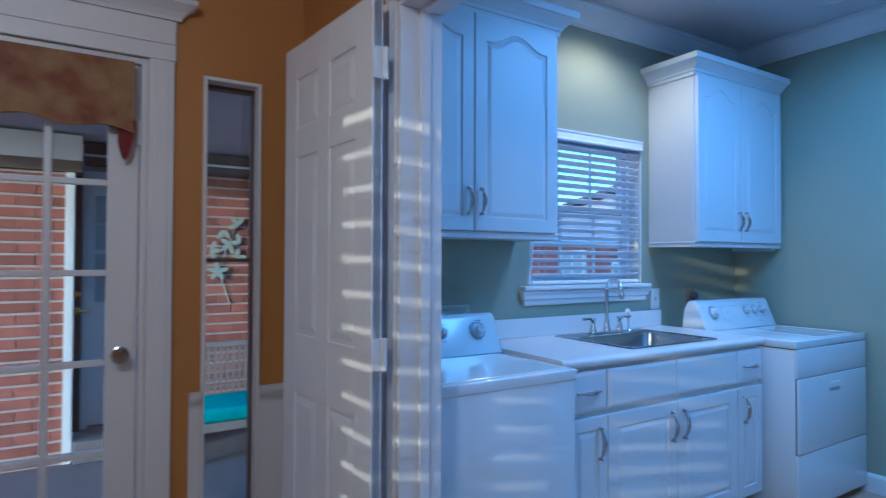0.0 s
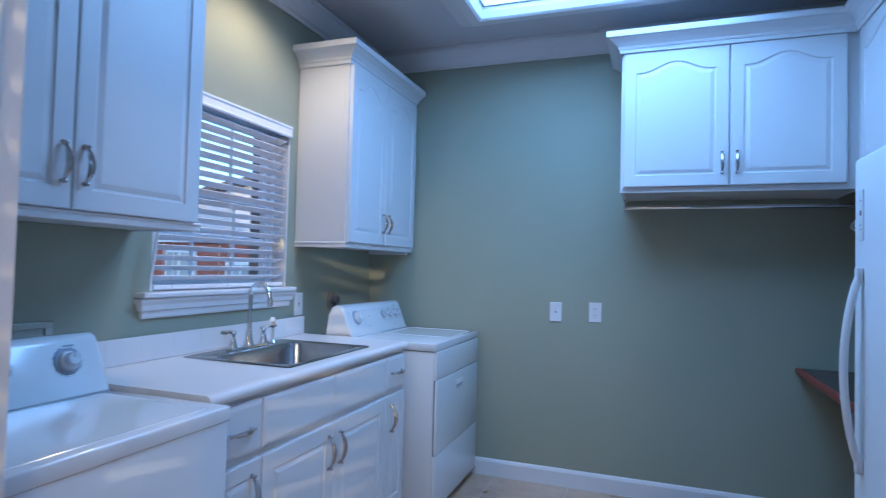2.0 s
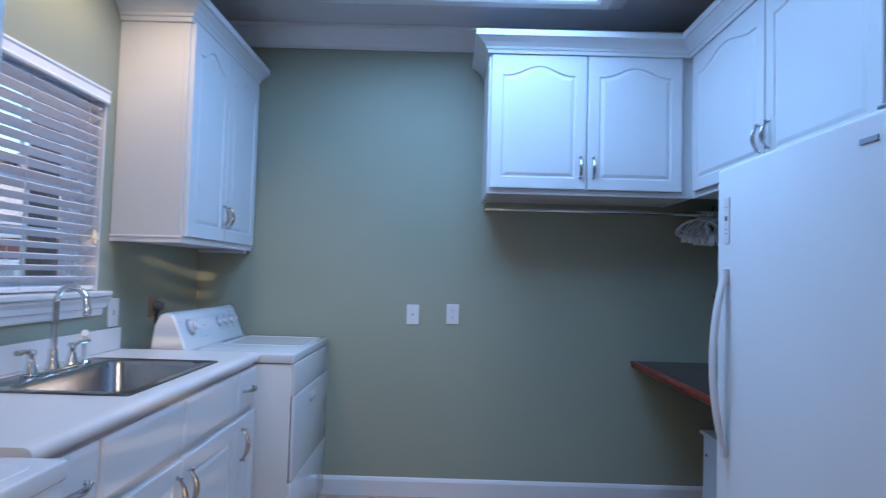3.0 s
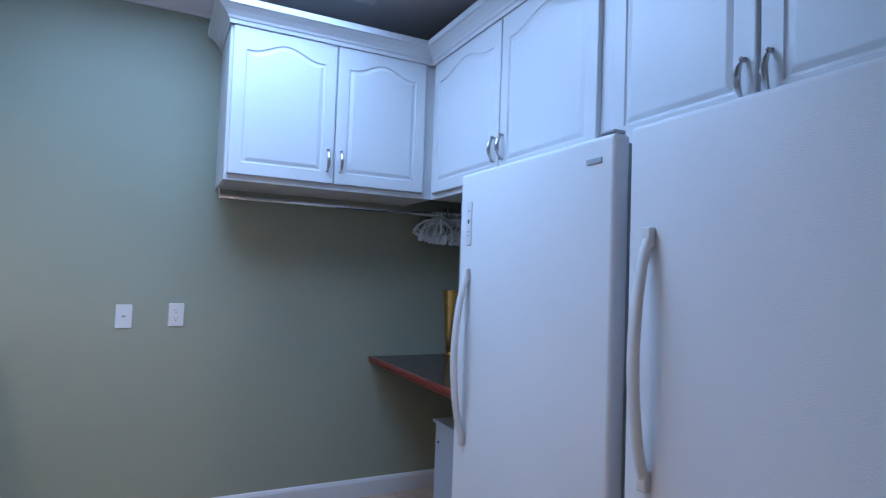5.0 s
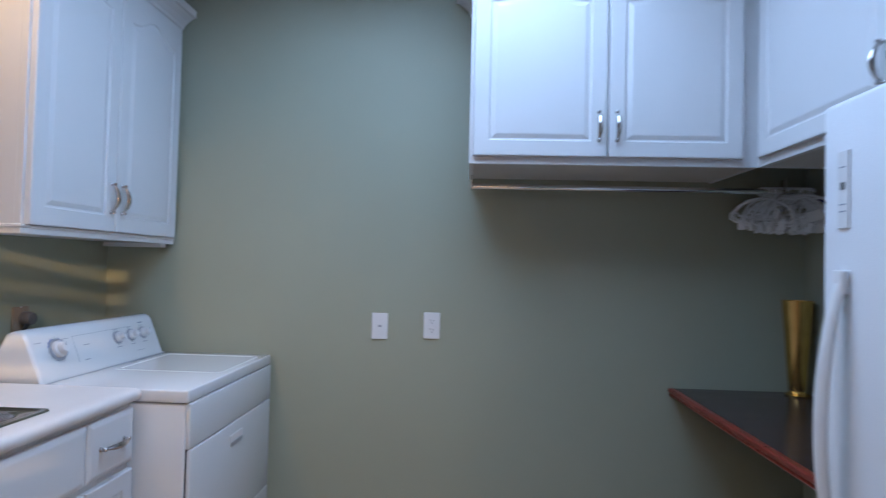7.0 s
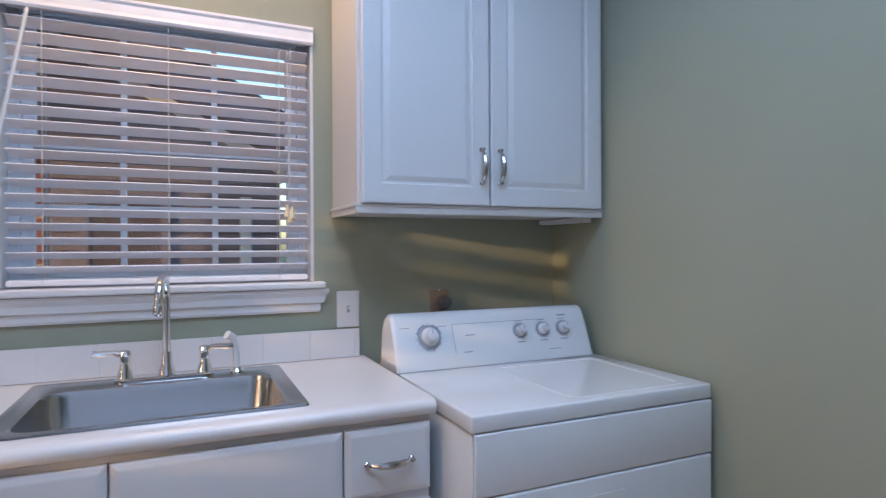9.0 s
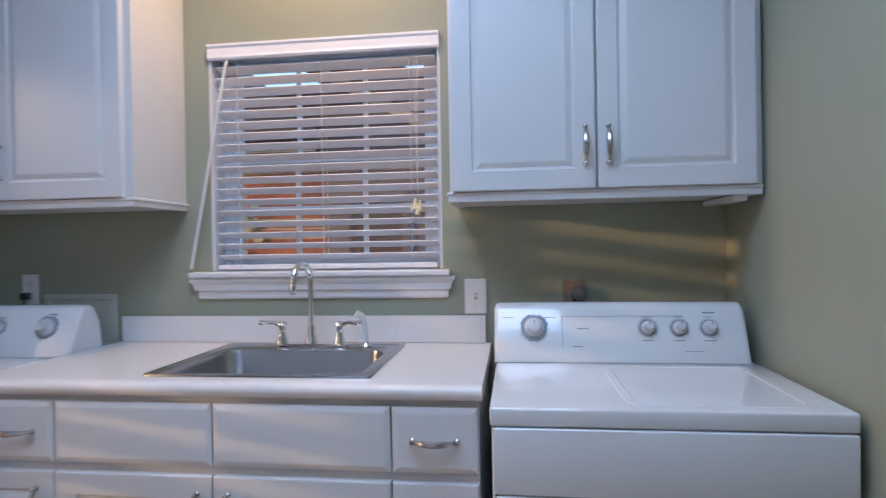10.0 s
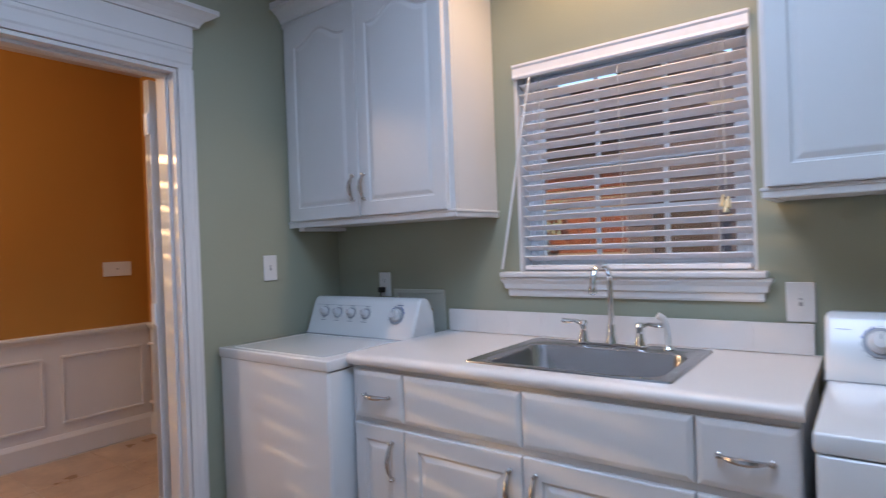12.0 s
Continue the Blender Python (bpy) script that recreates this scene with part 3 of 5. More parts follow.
def base_cabinets():
    kinds = [(-2.195, 0.228, "narrow"), (-1.962, 0.452, "door_r"), (-1.506, 0.474, "door_l"), (-1.027, 0.217, "narrow_r")]
    units = [("sink_base_cabinet", -1.965, -1.030, [kinds[1], kinds[2]], "white sink base cabinet with two raised panel doors, shut"),
             ("base_cabinet", -2.215, -1.966, [kinds[0]], "narrow white base cabinet with a drawer beside the washer"),
             ("base_cabinet", -1.029, -0.808, [kinds[3]], "narrow white base cabinet with a drawer beside the dryer")]
    for name, x0, x1, fronts, label in units:
        root = thing(name, ((x0 + x1) / 2, -0.3, 0), label, "cabinet", "base cabinets")
        part("side_panel", box(bm_new(), x0, x0 + 0.018, -0.598, -0.03, 0.10, 0.874), CAB, root)
        part("side_panel", box(bm_new(), x1 - 0.018, x1, -0.598, -0.03, 0.10, 0.874), CAB, root)
        part("bottom_panel", box(bm_new(), x0 + 0.019, x1 - 0.019, -0.598, -0.03, 0.10, 0.118), CAB, root)
        part("back_panel", box(bm_new(), x0 + 0.019, x1 - 0.019, -0.04, -0.03, 0.119, 0.874), CAB, root)
        part("face_frame", box(bm_new(), x0, x1, -0.616, -0.599, 0.10, 0.874), CAB, root)
        b = box(bm_new(), x0, x1, -0.545, -0.53, 0, 0.099)
        part("toe_kick", b, CAB, root)
        for x, w, kind in fronts:
            m = frame_of((x, -0.617, 0.692), NX, NO)
            d = part("drawer_front" if "narrow" in kind else "false_front", slab_panel(m, w, 0.166), CAB, root)
            if "narrow" in kind:
                hm = m @ Matrix.Translation((w / 2, 0.083, 0.02)) @ pose(0, 0, 0, 0, 0, 90)
                pull("handle", d, hm, 0.125)
            m = frame_of((x, -0.617, 0.115), NX, NO)
            d = part("door", door_panel(m, w, 0.553, 0.0, frame=0.05 if w < 0.3 else 0.06), CAB, root)
            hx = {"narrow": w - 0.05, "narrow_r": 0.05, "door_r": w - 0.04, "door_l": 0.04}[kind]
            pull("handle", d, m @ Matrix.Translation((hx, 0.553 - 0.11, 0.02)), 0.14)
    return


base_cabinets()


def worktop():
    root = thing("worktop", (-1.48, -0.32, 0.875), "pale laminate worktop with a rolled front edge", "worktop")
    x0, x1 = -2.222, -0.798
    sx0, sx1, sy0, sy1 = -1.725, -1.115, -0.56, -0.13
    nose = [(-0.60, 0.875), (-0.632, 0.875), (-0.642, 0.880), (-0.647, 0.890), (-0.647, 0.900), (-0.641, 0.909), (-0.630, 0.914), (-0.60, 0.914)]
    b = rings(bm_new(), [[(x, y, z) for y, z in nose] for x in (x0, x1)])
    part("front_edge", b, LAMIN, root, "rolled laminate front edge", smooth=True)

    def rect(a0, a1, c0, c1, z):
        return [(a0, c0, z), (a1, c0, z), (a1, c1, z), (a0, c1, z)]
    loops = [rect(x0, x1, -0.6, -0.003, 0.914), rect(sx0, sx1, sy0, sy1, 0.914), rect(sx0, sx1, sy0, sy1, 0.875), rect(x0, x1, -0.6, -0.003, 0.875), rect(x0, x1, -0.6, -0.003, 0.914)]
    b = rings(bm_new(), loops, False, False)
    bmesh.ops.remove_doubles(b, verts=b.verts, dist=1e-5)
    part("top", b, LAMIN, root)
    bs = thing("backsplash", (-1.48, -0.014, 0.915), "low white tiled backsplash along the worktop", "backsplash")
    b = box(bm_new(), x0 + 0.02, x1 - 0.02, -0.014, -0.002, 0.915, 1.008)
    part("mortar_bed", b, LAMIN, bs)
    w = 0.152
    x = x0 + 0.02
    while x < x1 - 0.03:
        ww = min(w, x1 - 0.02 - x)
        b = box(bm_new(), x + 0.0002, x + ww - 0.0002, -0.024, -0.014, 0.916, 1.012)
        part("wall_tile", b, TILEW, bs)
        x += w


worktop()


def sink():
    root = thing("sink", (-1.4, -0.335, 0.914), "drop in brushed stainless steel sink in the worktop", "sink")
    b = bm_new()

    def rr(x0, x1, y0, y1, r, z, n=6):
        pts = []
        for cx, cy, a0 in ((x1 - r, y1 - r, 0), (x0 + r, y1 - r, 90), (x0 + r, y0 + r, 180), (x1 - r, y0 + r, 270)):
            for k in range(n):
                a = radians(a0 + 90 * k / (n - 1))
                pts.append((cx + r * math.cos(a), cy + r * math.sin(a), z))
        return pts
    X0, X1, Y0, Y1 = -1.745, -1.095, -0.577, -0.072
    x0, x1, y0, y1 = X0 + 0.045, X1 - 0.045, Y0 + 0.035, Y1 - 0.105
    loops = [rr(X0, X1, Y0, Y1, 0.012, 0.915), rr(X0 + 0.002, X1 - 0.002, Y0 + 0.002, Y1 - 0.002, 0.012, 0.920), rr(X0 + 0.012, X1 - 0.012, Y0 + 0.012, Y1 - 0.012, 0.014, 0.921),
             rr(X0 + 0.018, X1 - 0.018, Y0 + 0.018, Y1 - 0.018, 0.02, 0.917), rr(x0 - 0.006, x1 + 0.006, y0 - 0.006, y1 + 0.006, 0.06, 0.918), rr(x0, x1, y0, y1, 0.056, 0.914),
             rr(x0 + 0.004, x1 - 0.004, y0 + 0.004, y1 - 0.004, 0.056, 0.90), rr(x0 + 0.014, x1 - 0.014, y0 + 0.014, y1 - 0.014, 0.055, 0.76), rr(x0 + 0.03, x1 - 0.03, y0 + 0.03, y1 - 0.03, 0.05, 0.735),
             rr(x0 + 0.06, x1 - 0.06, y0 + 0.06, y1 - 0.06, 0.05, 0.728)]
    rings(b, loops, False, True)
    part("basin", b, STEEL, root, smooth=True)
    b = lathe(bm_new(), Matrix.Translation((-1.4, -0.36, 0.729)), [(0.056, 0), (0.056, 0.003), (0.045, 0.004), (0.04, 0.001), (0.01, 0.0015), (0.009, 0.006), (0.001, 0.006)])
    part("drain_strainer", b, CHROME, root, smooth=True)
    f = thing("faucet", (-1.415, -0.128, 0.918), "chrome gooseneck faucet with two lever handles on the sink deck", "faucet")
    b = bm_new()
    out = rr(-1.545, -1.29, -0.155, -0.103, 0.025, 0.9175)
    up = [((x + 1.4175) * 0.94 - 1.4175, (y + 0.129) * 0.85 - 0.129, 0.931) for x, y, z in out]
    rings(b, [out, [(x, y, 0.926) for x, y, z in out], up])
    part("deck_plate", b, CHROME, f, smooth=True)
    b = lathe(bm_new(), Matrix.Translation((-1.415, -0.13, 0.93)), [(0.024, 0), (0.022, 0.01), (0.016, 0.03), (0.0135, 0.06), (0.0125, 0.065)], 20)
    part("spout_base", b, CHROME, f, smooth=True)
    pts = [(-1.415, -0.13, 0.99), (-1.415, -0.13, 1.148)]
    for k in range(1, 15):
        a = math.pi * k / 13.0
        pts.append((-1.415 - 0.016 * (1 - math.cos(a)) / 2, -0.13 - 0.058 * (1 - math.cos(a)), 1.148 + 0.058 * math.sin(a) * 1.05))
    pts.append((-1.432, -0.249, 1.133))
    b = tube(bm_new(), pts, 0.0108, 14)
    part("spout", b, CHROME, f, smooth=True)
    b = lathe(bm_new(), Matrix.Translation((-1.432, -0.249, 1.136)) @ pose(0, 0, 0, 180), [(0.0095, -0.01), (0.013, 0), (0.013, 0.02), (0.0115, 0.024), (0.009, 0.026)], 16)
    part("aerator", b, CHROME, f, smooth=True)
    for x, s in ((-1.52, -1), (-1.315, 1)):
        b = lathe(bm_new(), Matrix.Translation((x, -0.13, 0.93)), [(0.021, 0), (0.02, 0.01), (0.014, 0.03), (0.013, 0.056), (0.016, 0.064), (0.013, 0.074), (0.002, 0.077)], 16)
        tube(b, [(x, -0.13, 0.992), (x + s * 0.03, -0.133, 1.003), (x + s * 0.062, -0.138, 1.001), (x + s * 0.078, -0.14, 1.004)], [0.010, 0.007, 0.0085, 0.009], 10)
        part("lever_handle", b, CHROME, f, smooth=True)
    s = thing("side_sprayer", (-1.225, -0.120, 0.918), "white plastic side sprayer in a chrome collar on the sink", "sprayer")
    b = lathe(bm_new(), Matrix.Translation((-1.225, -0.120, 0.918)), [(0.019, 0), (0.019, 0.004), (0.013, 0.012), (0.012, 0.016)], 16)
    part("collar", b, CHROME, s, smooth=True)
    b = tube(bm_new(), [(-1.225, -0.120, 0.934), (-1.226, -0.120, 0.97), (-1.229, -0.122, 1.0), (-1.238, -0.128, 1.024), (-1.254, -0.136, 1.034)], [0.010, 0.009, 0.0095, 0.012, 0.013], 12)
    part("spray_head", b, PLASTIC, s, smooth=True)


sink()


# ---- laundry machines ----
KNOBG = mat("silver_grey_plastic", (0.60, 0.61, 0.63), 0.28)
DIALG = mat("bluish_grey_plastic", (0.30, 0.32, 0.36), 0.35)


def console(root, x0, x1, yb, z0, knobs, main, seed):
    """The sloped control panel at the back of a machine."""
    y0 = yb - 0.20
    sec = [(y0 - 0.010, z0), (y0 - 0.004, z0 + 0.012), (y0 + 0.052, z0 + 0.150), (y0 + 0.060, z0 + 0.163), (y0 + 0.075, z0 + 0.171), (y0 + 0.098, z0 + 0.173), (y0 + 0.12, z0 + 0.165), (y0 + 0.145, z0 + 0.12), (y0 + 0.16, z0)]
    b = bm_new()
    cy, cz = y0 + 0.08, z0 + 0.07
    loops = []
    for x, s in ((x0, 0.93), (x0 + 0.006, 0.985), (x0 + 0.014, 1), (x1 - 0.014, 1), (x1 - 0.006, 0.985), (x1, 0.93)):
        loops.append([(x, cy + (y - cy) * s, z0 + (z - z0) * s) for y, z in sec])
    rings(b, loops)
    con = part("control_console", b, ENAMEL, root, "white sloped control console", smooth=True)
    n = Vector((0, -(sec[2][1] - sec[1][1]), sec[2][0] - sec[1][0])).normalized()
    v = Vector((0, sec[2][0] - sec[1][0], sec[2][1] - sec[1][1])).normalized()
    face = Matrix((Vector((1, 0, 0)), v, n)).transposed().to_4x4()
    face.translation = (x0, sec[1][0], sec[1][1])
    w = x1 - x0

    def dial(u, r, t):
        m = face @ Matrix.Translation((u, t, 0))
        b = lathe(bm_new(), m, [(r * 1.34, 0.0005), (r * 1.34, 0.003), (r * 1.24, 0.004)], 28)
        ring = part("dial_ring", b, DIALG, con)
        b = lathe(bm_new(), m, [(r, 0.003), (r, 0.010), (r * 0.92, 0.014), (r * 0.72, 0.016), (r * 0.66, 0.030), (r * 0.58, 0.034), (0.001, 0.035)], 28)
        kn = part("knob", b, KNOBG, con, smooth=True)
        b = rings(bm_new(), [[m @ Vector(p) for p in ((-0.0012, r * 0.1, 0.0352), (0.0012, r * 0.1, 0.0352), (0.0012, r * 0.55, 0.0352), (-0.0012, r * 0.55, 0.0352))],
                             [m @ Vector(p) for p in ((-0.0012, r * 0.1, 0.036), (0.0012, r * 0.1, 0.036), (0.0012, r * 0.55, 0.036), (-0.0012, r * 0.55, 0.036))]])
        part("pointer", b, PRINTG, kn)
        marks = bm_new()
        for k in range(14):
            a = radians(-120 + k * 24)
            mm = m @ pose(0, 0, 0, 0, 0, math.degrees(a)) @ Matrix.Translation((0, r * 1.5, 0.0006))
            box(marks, -0.004 if k % 3 else -0.006, 0.004 if k % 3 else 0.006, -0.0006, 0.0006, 0, 0.0004)
            bmesh.ops.transform(marks, matrix=mm, verts=marks.verts[-8:])
        part("dial_marks", marks, PRINTG, con)
        if r > 0.02:
            for a0, a1 in ((20, 80), (285, 345)):
                arc = bm_new()
                inner = [m @ Vector((r * 1.30 * math.sin(radians(a0 + (a1 - a0) * k / 8)), r * 1.30 * math.cos(radians(a0 + (a1 - a0) * k / 8)), 0.0008)) for k in range(9)]
                outer = [m @ Vector((r * 1.42 * math.sin(radians(a0 + (a1 - a0) * k / 8)), r * 1.42 * math.cos(radians(a0 + (a1 - a0) * k / 8)), 0.0008)) for k in range(9)]
                lo = inner + outer[::-1]
                rings(arc, [lo, [p + n * 0.0004 for p in lo]])
                part("blue_arc", arc, PRINTB, con)

    for u, r in knobs:
        dial(u, r, 0.094)
    prints = bm_new()
    rnd = random.Random(seed)

    def bar(u, t, lw, hh=0.003):
        s = len(prints.verts)
        box(prints, u, u + lw, t, t + hh, 0.0006, 0.001)
        prints.verts.ensure_lookup_table()
        bmesh.ops.transform(prints, matrix=face, verts=prints.verts[s:])
    for u, r in knobs:
        bar(u - 0.018, 0.054, 0.032)
        bar(u - 0.014, 0.127, 0.028, 0.002)
    bar(*((0.205, 0.130) if main < 0.3 else (0.03, 0.130)), 0.36, 0.0012)
    if main < 0.3:
        for q in range(2):
            bar(0.025 + q * 0.13, 0.126, 0.032, 0.002)
        s = len(prints.verts)
        box(prints, 0.205, 0.2065, 0.035, 0.130, 0.0006, 0.001)
        prints.verts.ensure_lookup_table()
        bmesh.ops.transform(prints, matrix=face, verts=prints.verts[s:])
        bar(0.25, 0.09, 0.035)
        bar(0.235, 0.035, 0.03)
        bar(0.56, 0.022, 0.05, 0.002)
    bar(w - 0.12, 0.138, 0.035, 0.005)
    part("panel_print", prints, PRINTG, con)
    b = bm_new()
    rings(b, [[(x, y, z) for x, y, z in ((x0 - 0.002, y0 - 0.014, z0 - 0.002), (x1 + 0.002, y0 - 0.014, z0 - 0.002), (x1 + 0.002, y0 - 0.003, z0 - 0.002), (x0 - 0.002, y0 - 0.003, z0 - 0.002))],
              [(x0 - 0.002, y0 - 0.014, z0 + 0.003), (x1 + 0.002, y0 - 0.014, z0 + 0.003), (x1 + 0.002, y0 - 0.003, z0 + 0.003), (x0 - 0.002, y0 - 0.003, z0 + 0.003)]])
    part("console_seam", b, GREYP, con)


def machine(name, label, x0, x1, y0, y1, ztop):
    root = thing(name, ((x0 + x1) / 2, (y0 + y1) / 2, 0), label, name)
    zs = ztop - 0.042
    b = box(bm_new(), x0 + 0.004, x1 - 0.004, y0 + 0.010, y1, 0.03, zs - 0.003, 0.006, 3)
    part("body", b, ENAMEL, root, smooth=True)
    # dark filler painted as the shade in the seam under the top
    b = box(bm_new(), x0 + 0.012, x1 - 0.012, y0 + 0.018, y1 - 0.006, zs - 0.008, zs + 0.004)
    part("seam_shade", b, GAP, root)
    b = bm_new()
    box(b, x0, x1, y0, y1, zs, ztop, 0.0065, 3)
    part("top_panel", b, ENAMEL, root, smooth=True)
    for fx in (x0 + 0.05, x1 - 0.05):
        for fy in (y0 + 0.07, y1 - 0.05):
            b = lathe(bm_new(), Matrix.Translation((fx, fy, 0.001)), [(0.018, 0), (0.018, 0.01), (0.008, 0.012), (0.008, 0.032)], 10)
            part("levelling_foot", b, DARK, root)
    return root


def rect_groove(m, w, h, r, t, up=0.0015):
    """A low raised panel with rounded corners in the frame m."""
    def loop(i, d):
        pts, rr = [], max(0.003, r - i)
        for cx, cy, a0 in ((w - i - rr, h - i - rr, 0), (i + rr, h - i - rr, 90), (i + rr, i + rr, 180), (w - i - rr, i + rr, 270)):
            for k in range(5):
                a = radians(a0 + 22.5 * k)
                pts.append(m @ Vector((cx + rr * math.cos(a), cy + rr * math.sin(a), d)))
        return pts
    return rings(bm_new(), [loop(0, 0), loop(0, up * 0.4), loop(0.003, up), loop(t, up), loop(t + 0.004, 0.0002)])


dx0, dx1, dy0, dy1, dz = -0.774, -0.018, -0.790, -0.10, 0.905
dryer = machine("dryer", "white enamel dryer with a sloped dial console, beside the green wall", dx0, dx1, dy0, dy1, dz)
console(dryer, dx0 - 0.004, dx1 - 0.020, dy1 + 0.005, dz - 0.001, [(0.121, 0.030), (0.458, 0.0195), (0.549, 0.0195), (0.634, 0.0195)], 0.125, 1)
m = frame_of((dx0 + 0.012, dy0 + 0.009, 0.318), NX, NO)
# dark slab behind the door, its colour standing in for gap shade
b = box(bm_new(), dx0 + 0.010, dx1 - 0.006, dy0 + 0.005, dy0 + 0.012, 0.328, 0.715, 0.0)
part("door_gap", b, GAP, dryer)
b = box(bm_new(), dx0 + 0.012, dx1 - 0.008, dy0 - 0.006, dy0 + 0.010, 0.331, 0.711, 0.005, 3)
dd = part("door", b, ENAMEL, dryer, smooth=True)
part("upper_front_panel", box(bm_new(), dx0 + 0.008, dx1 - 0.004, dy0 - 0.004, dy0 + 0.010, 0.714, 0.861, 0.004, 3), ENAMEL, dryer, smooth=True)
part("lower_front_panel", box(bm_new(), dx0 + 0.008, dx1 - 0.004, dy0 - 0.004, dy0 + 0.010, 0.045, 0.328, 0.004, 3), ENAMEL, dryer, smooth=True)
b = bm_new()
box(b, dx0 + 0.32, dx0 + 0.44, dy0 - 0.0075, dy0 - 0.004, 0.622, 0.668, 0.0015)
part("handle_recess", b, PLASTIC, dd)
b = box(bm_new(), dx0 + 0.327, dx0 + 0.433, dy0 - 0.0095, dy0 - 0.0065, 0.624, 0.640, 0.001)
part("finger_grip", b, GREYP, dd)
b = rect_groove(Matrix.Translation((dx0 + 0.30, dy0 + 0.03, dz)) , 0.40, 0.42, 0.03, 0.02, 0.002)
part("top_ridge", b, ENAMEL, dryer)

wx0, wx1, wy0, wy1, wz = -2.908, -2.231, -0.728, -0.06, 0.900
washer = machine("washer", "white enamel top loading washer, lid shut, with a sloped console", wx0, wx1, wy0, wy1, wz)
console(washer, wx0 + 0.012, wx1 + 0.004, wy1 + 0.005, wz - 0.001, [(0.10, 0.0195), (0.19, 0.0195), (0.278, 0.0195), (0.37, 0.0195), (0.555, 0.030)], 0.55, 2)
b = rect_groove(Matrix.Translation((wx0 + 0.06, wy0 + 0.03, wz)), 0.57, 0.40, 0.03, 0.012, 0.003)
part("lid", b, ENAMEL, washer, "white hinged washer lid")
b = box(bm_new(), wx0 + 0.008, wx1 - 0.008, wy0 + 0.004, wy0 + 0.016, 0.05, 0.865, 0.005, 3)
part("front_panel", b, ENAMEL, washer, smooth=True)
b = box(bm_new(), wx0 + 0.065, wx0 + 0.625, wy0 + 0.036, wy0 + 0.424, wz - 0.001, wz + 0.0025, 0.001)
part("lid_field", b, ENAMEL, washer)


# ---- freezers ----
def freezer(name, x0, x1, label, hz=0.0):
    yb, yf = SY + 0.03, -2.475
    top = 1.705
    root = thing(name, ((x0 + x1) / 2, (yb + yf) / 2, 0), label, "freezer", "upright freezers")
    b = box(bm_new(), x0 + 0.004, x1 - 0.004, yb, yf - 0.075, 0.03, top - 0.012, 0.006, 3)
    part("body", b, FRIDGE, root, smooth=True)
    b = box(bm_new(), x0 + 0.014, x1 - 0.014, yf - 0.076, yf - 0.058, 0.10, top - 0.02)
    part("door_gasket", b, GREYP, root)
    b = box(bm_new(), x0, x1, yf - 0.058, yf, 0.10, top, 0.014, 5)
    d = part("door", b, FRIDGE, root, smooth=True)
    b = box(bm_new(), x0 + 0.01, x1 - 0.01, yf - 0.10, yf - 0.075, 0.02, 0.095, 0.004)
    part("kick_grille", b, GREYP, root)
    hx = x1 - (0.077 if hz else 0.085)
    b = bm_new()
    pts, rad = [], []
    for k in range(21):
        u = k / 20
        pts.append((hx, yf + 0.010 + (0.042 if hz == 0 else 0.040) * math.sin(math.pi * u) ** 0.75, 0.705 + hz + (0.565 if hz else 0.60) * u))
    loops = []
    for i, p in enumerate(pts):
        w = 0.0145 + 0.003 * math.sin(math.pi * i / 20)
        t = 0.012
        tang = (Vector(pts[min(i + 1, 20)]) - Vector(pts[max(i - 1, 0)])).normalized()
        nn = Vector((0, -tang.z, tang.y)) * -1
        c = Vector(p)
        loops.append([c + Vector((w * math.cos(a), 0, 0)) + nn * t * math.sin(a) for a in (2 * math.pi * k / 12 for k in range(12))])
    rings(b, loops)
    h = part("handle", b, PLASTIC, d, "long bowed white plastic handle", smooth=True)
    for z in (0.672 + hz, 1.285 + hz - (0.035 if hz else 0)):
        b = box(bm_new(), hx - 0.015, hx + 0.015, yf + 0.0005, yf + 0.020, z, z + 0.052, 0.005, 3)
        part("handle_mount", b, PLASTIC, h, smooth=True)
    b = box(bm_new(), x0 + 0.01, x0 + 0.065, yf - 0.05, yf - 0.005, top + 0.0005, top + 0.012, 0.005, 2)
    part("hinge_cover", b, GREYP, d)
    return root, d, yf, top


fz1, fd1, fyf, ftop = freezer("freezer", -2.098, -1.245, "tall white textured upright freezer beside the desk")
fz2, fd2, _, _ = freezer("freezer", -2.912, -2.152, "tall white textured upright freezer beside the doorway", 0.140)
b = box(bm_new(), -1.342, -1.305, fyf + 0.0005, fyf + 0.004, 1.425, 1.592, 0.0015)
cp = part("control_plate", b, PLASTIC, fd1, "white control plate with an indicator")
b = box(bm_new(), -1.329, -1.317, fyf + 0.0045, fyf + 0.0055, 1.508, 1.524, 0.0003)
part("indicator", b, DARK, cp)
b = bm_new()
for z in (1.46, 1.475, 1.555):
    box(b, -1.332, -1.314, fyf + 0.0045, fyf + 0.005, z, z + 0.003)
part("control_marks", b, PRINTG, cp)
b = box(bm_new(), -2.052, -1.989, fyf + 0.0005, fyf + 0.004, 1.630, 1.645, 0.0015)
part("badge", b, GREYM, fd1, "small grey metal badge")

# ---- desk corner ----
desk = thing("desk_top", (-0.45, -2.82, 0.77), "dark laminate wall mounted desk top with a mahogany edge", "desk")
b = box(bm_new(), -1.20, -0.004, SY + 0.004, -2.580, 0.785, 0.813, 0.0015)
part("top", b, DESKT, desk)
b = bm_new()
prof = [(0, 0), (0.012, 0.0), (0.020, 0.008), (0.014, 0.014), (0.022, 0.020), (0.022, 0.030), (0.016, 0.036), (0.0, 0.036)]
rings(b, [[(x, -2.5795 + o, 0.778 + z) for o, z in prof] for x in (-1.20, -0.004)])
part("edge_moulding", b, MAHOG, desk, "mahogany stained moulded edge")
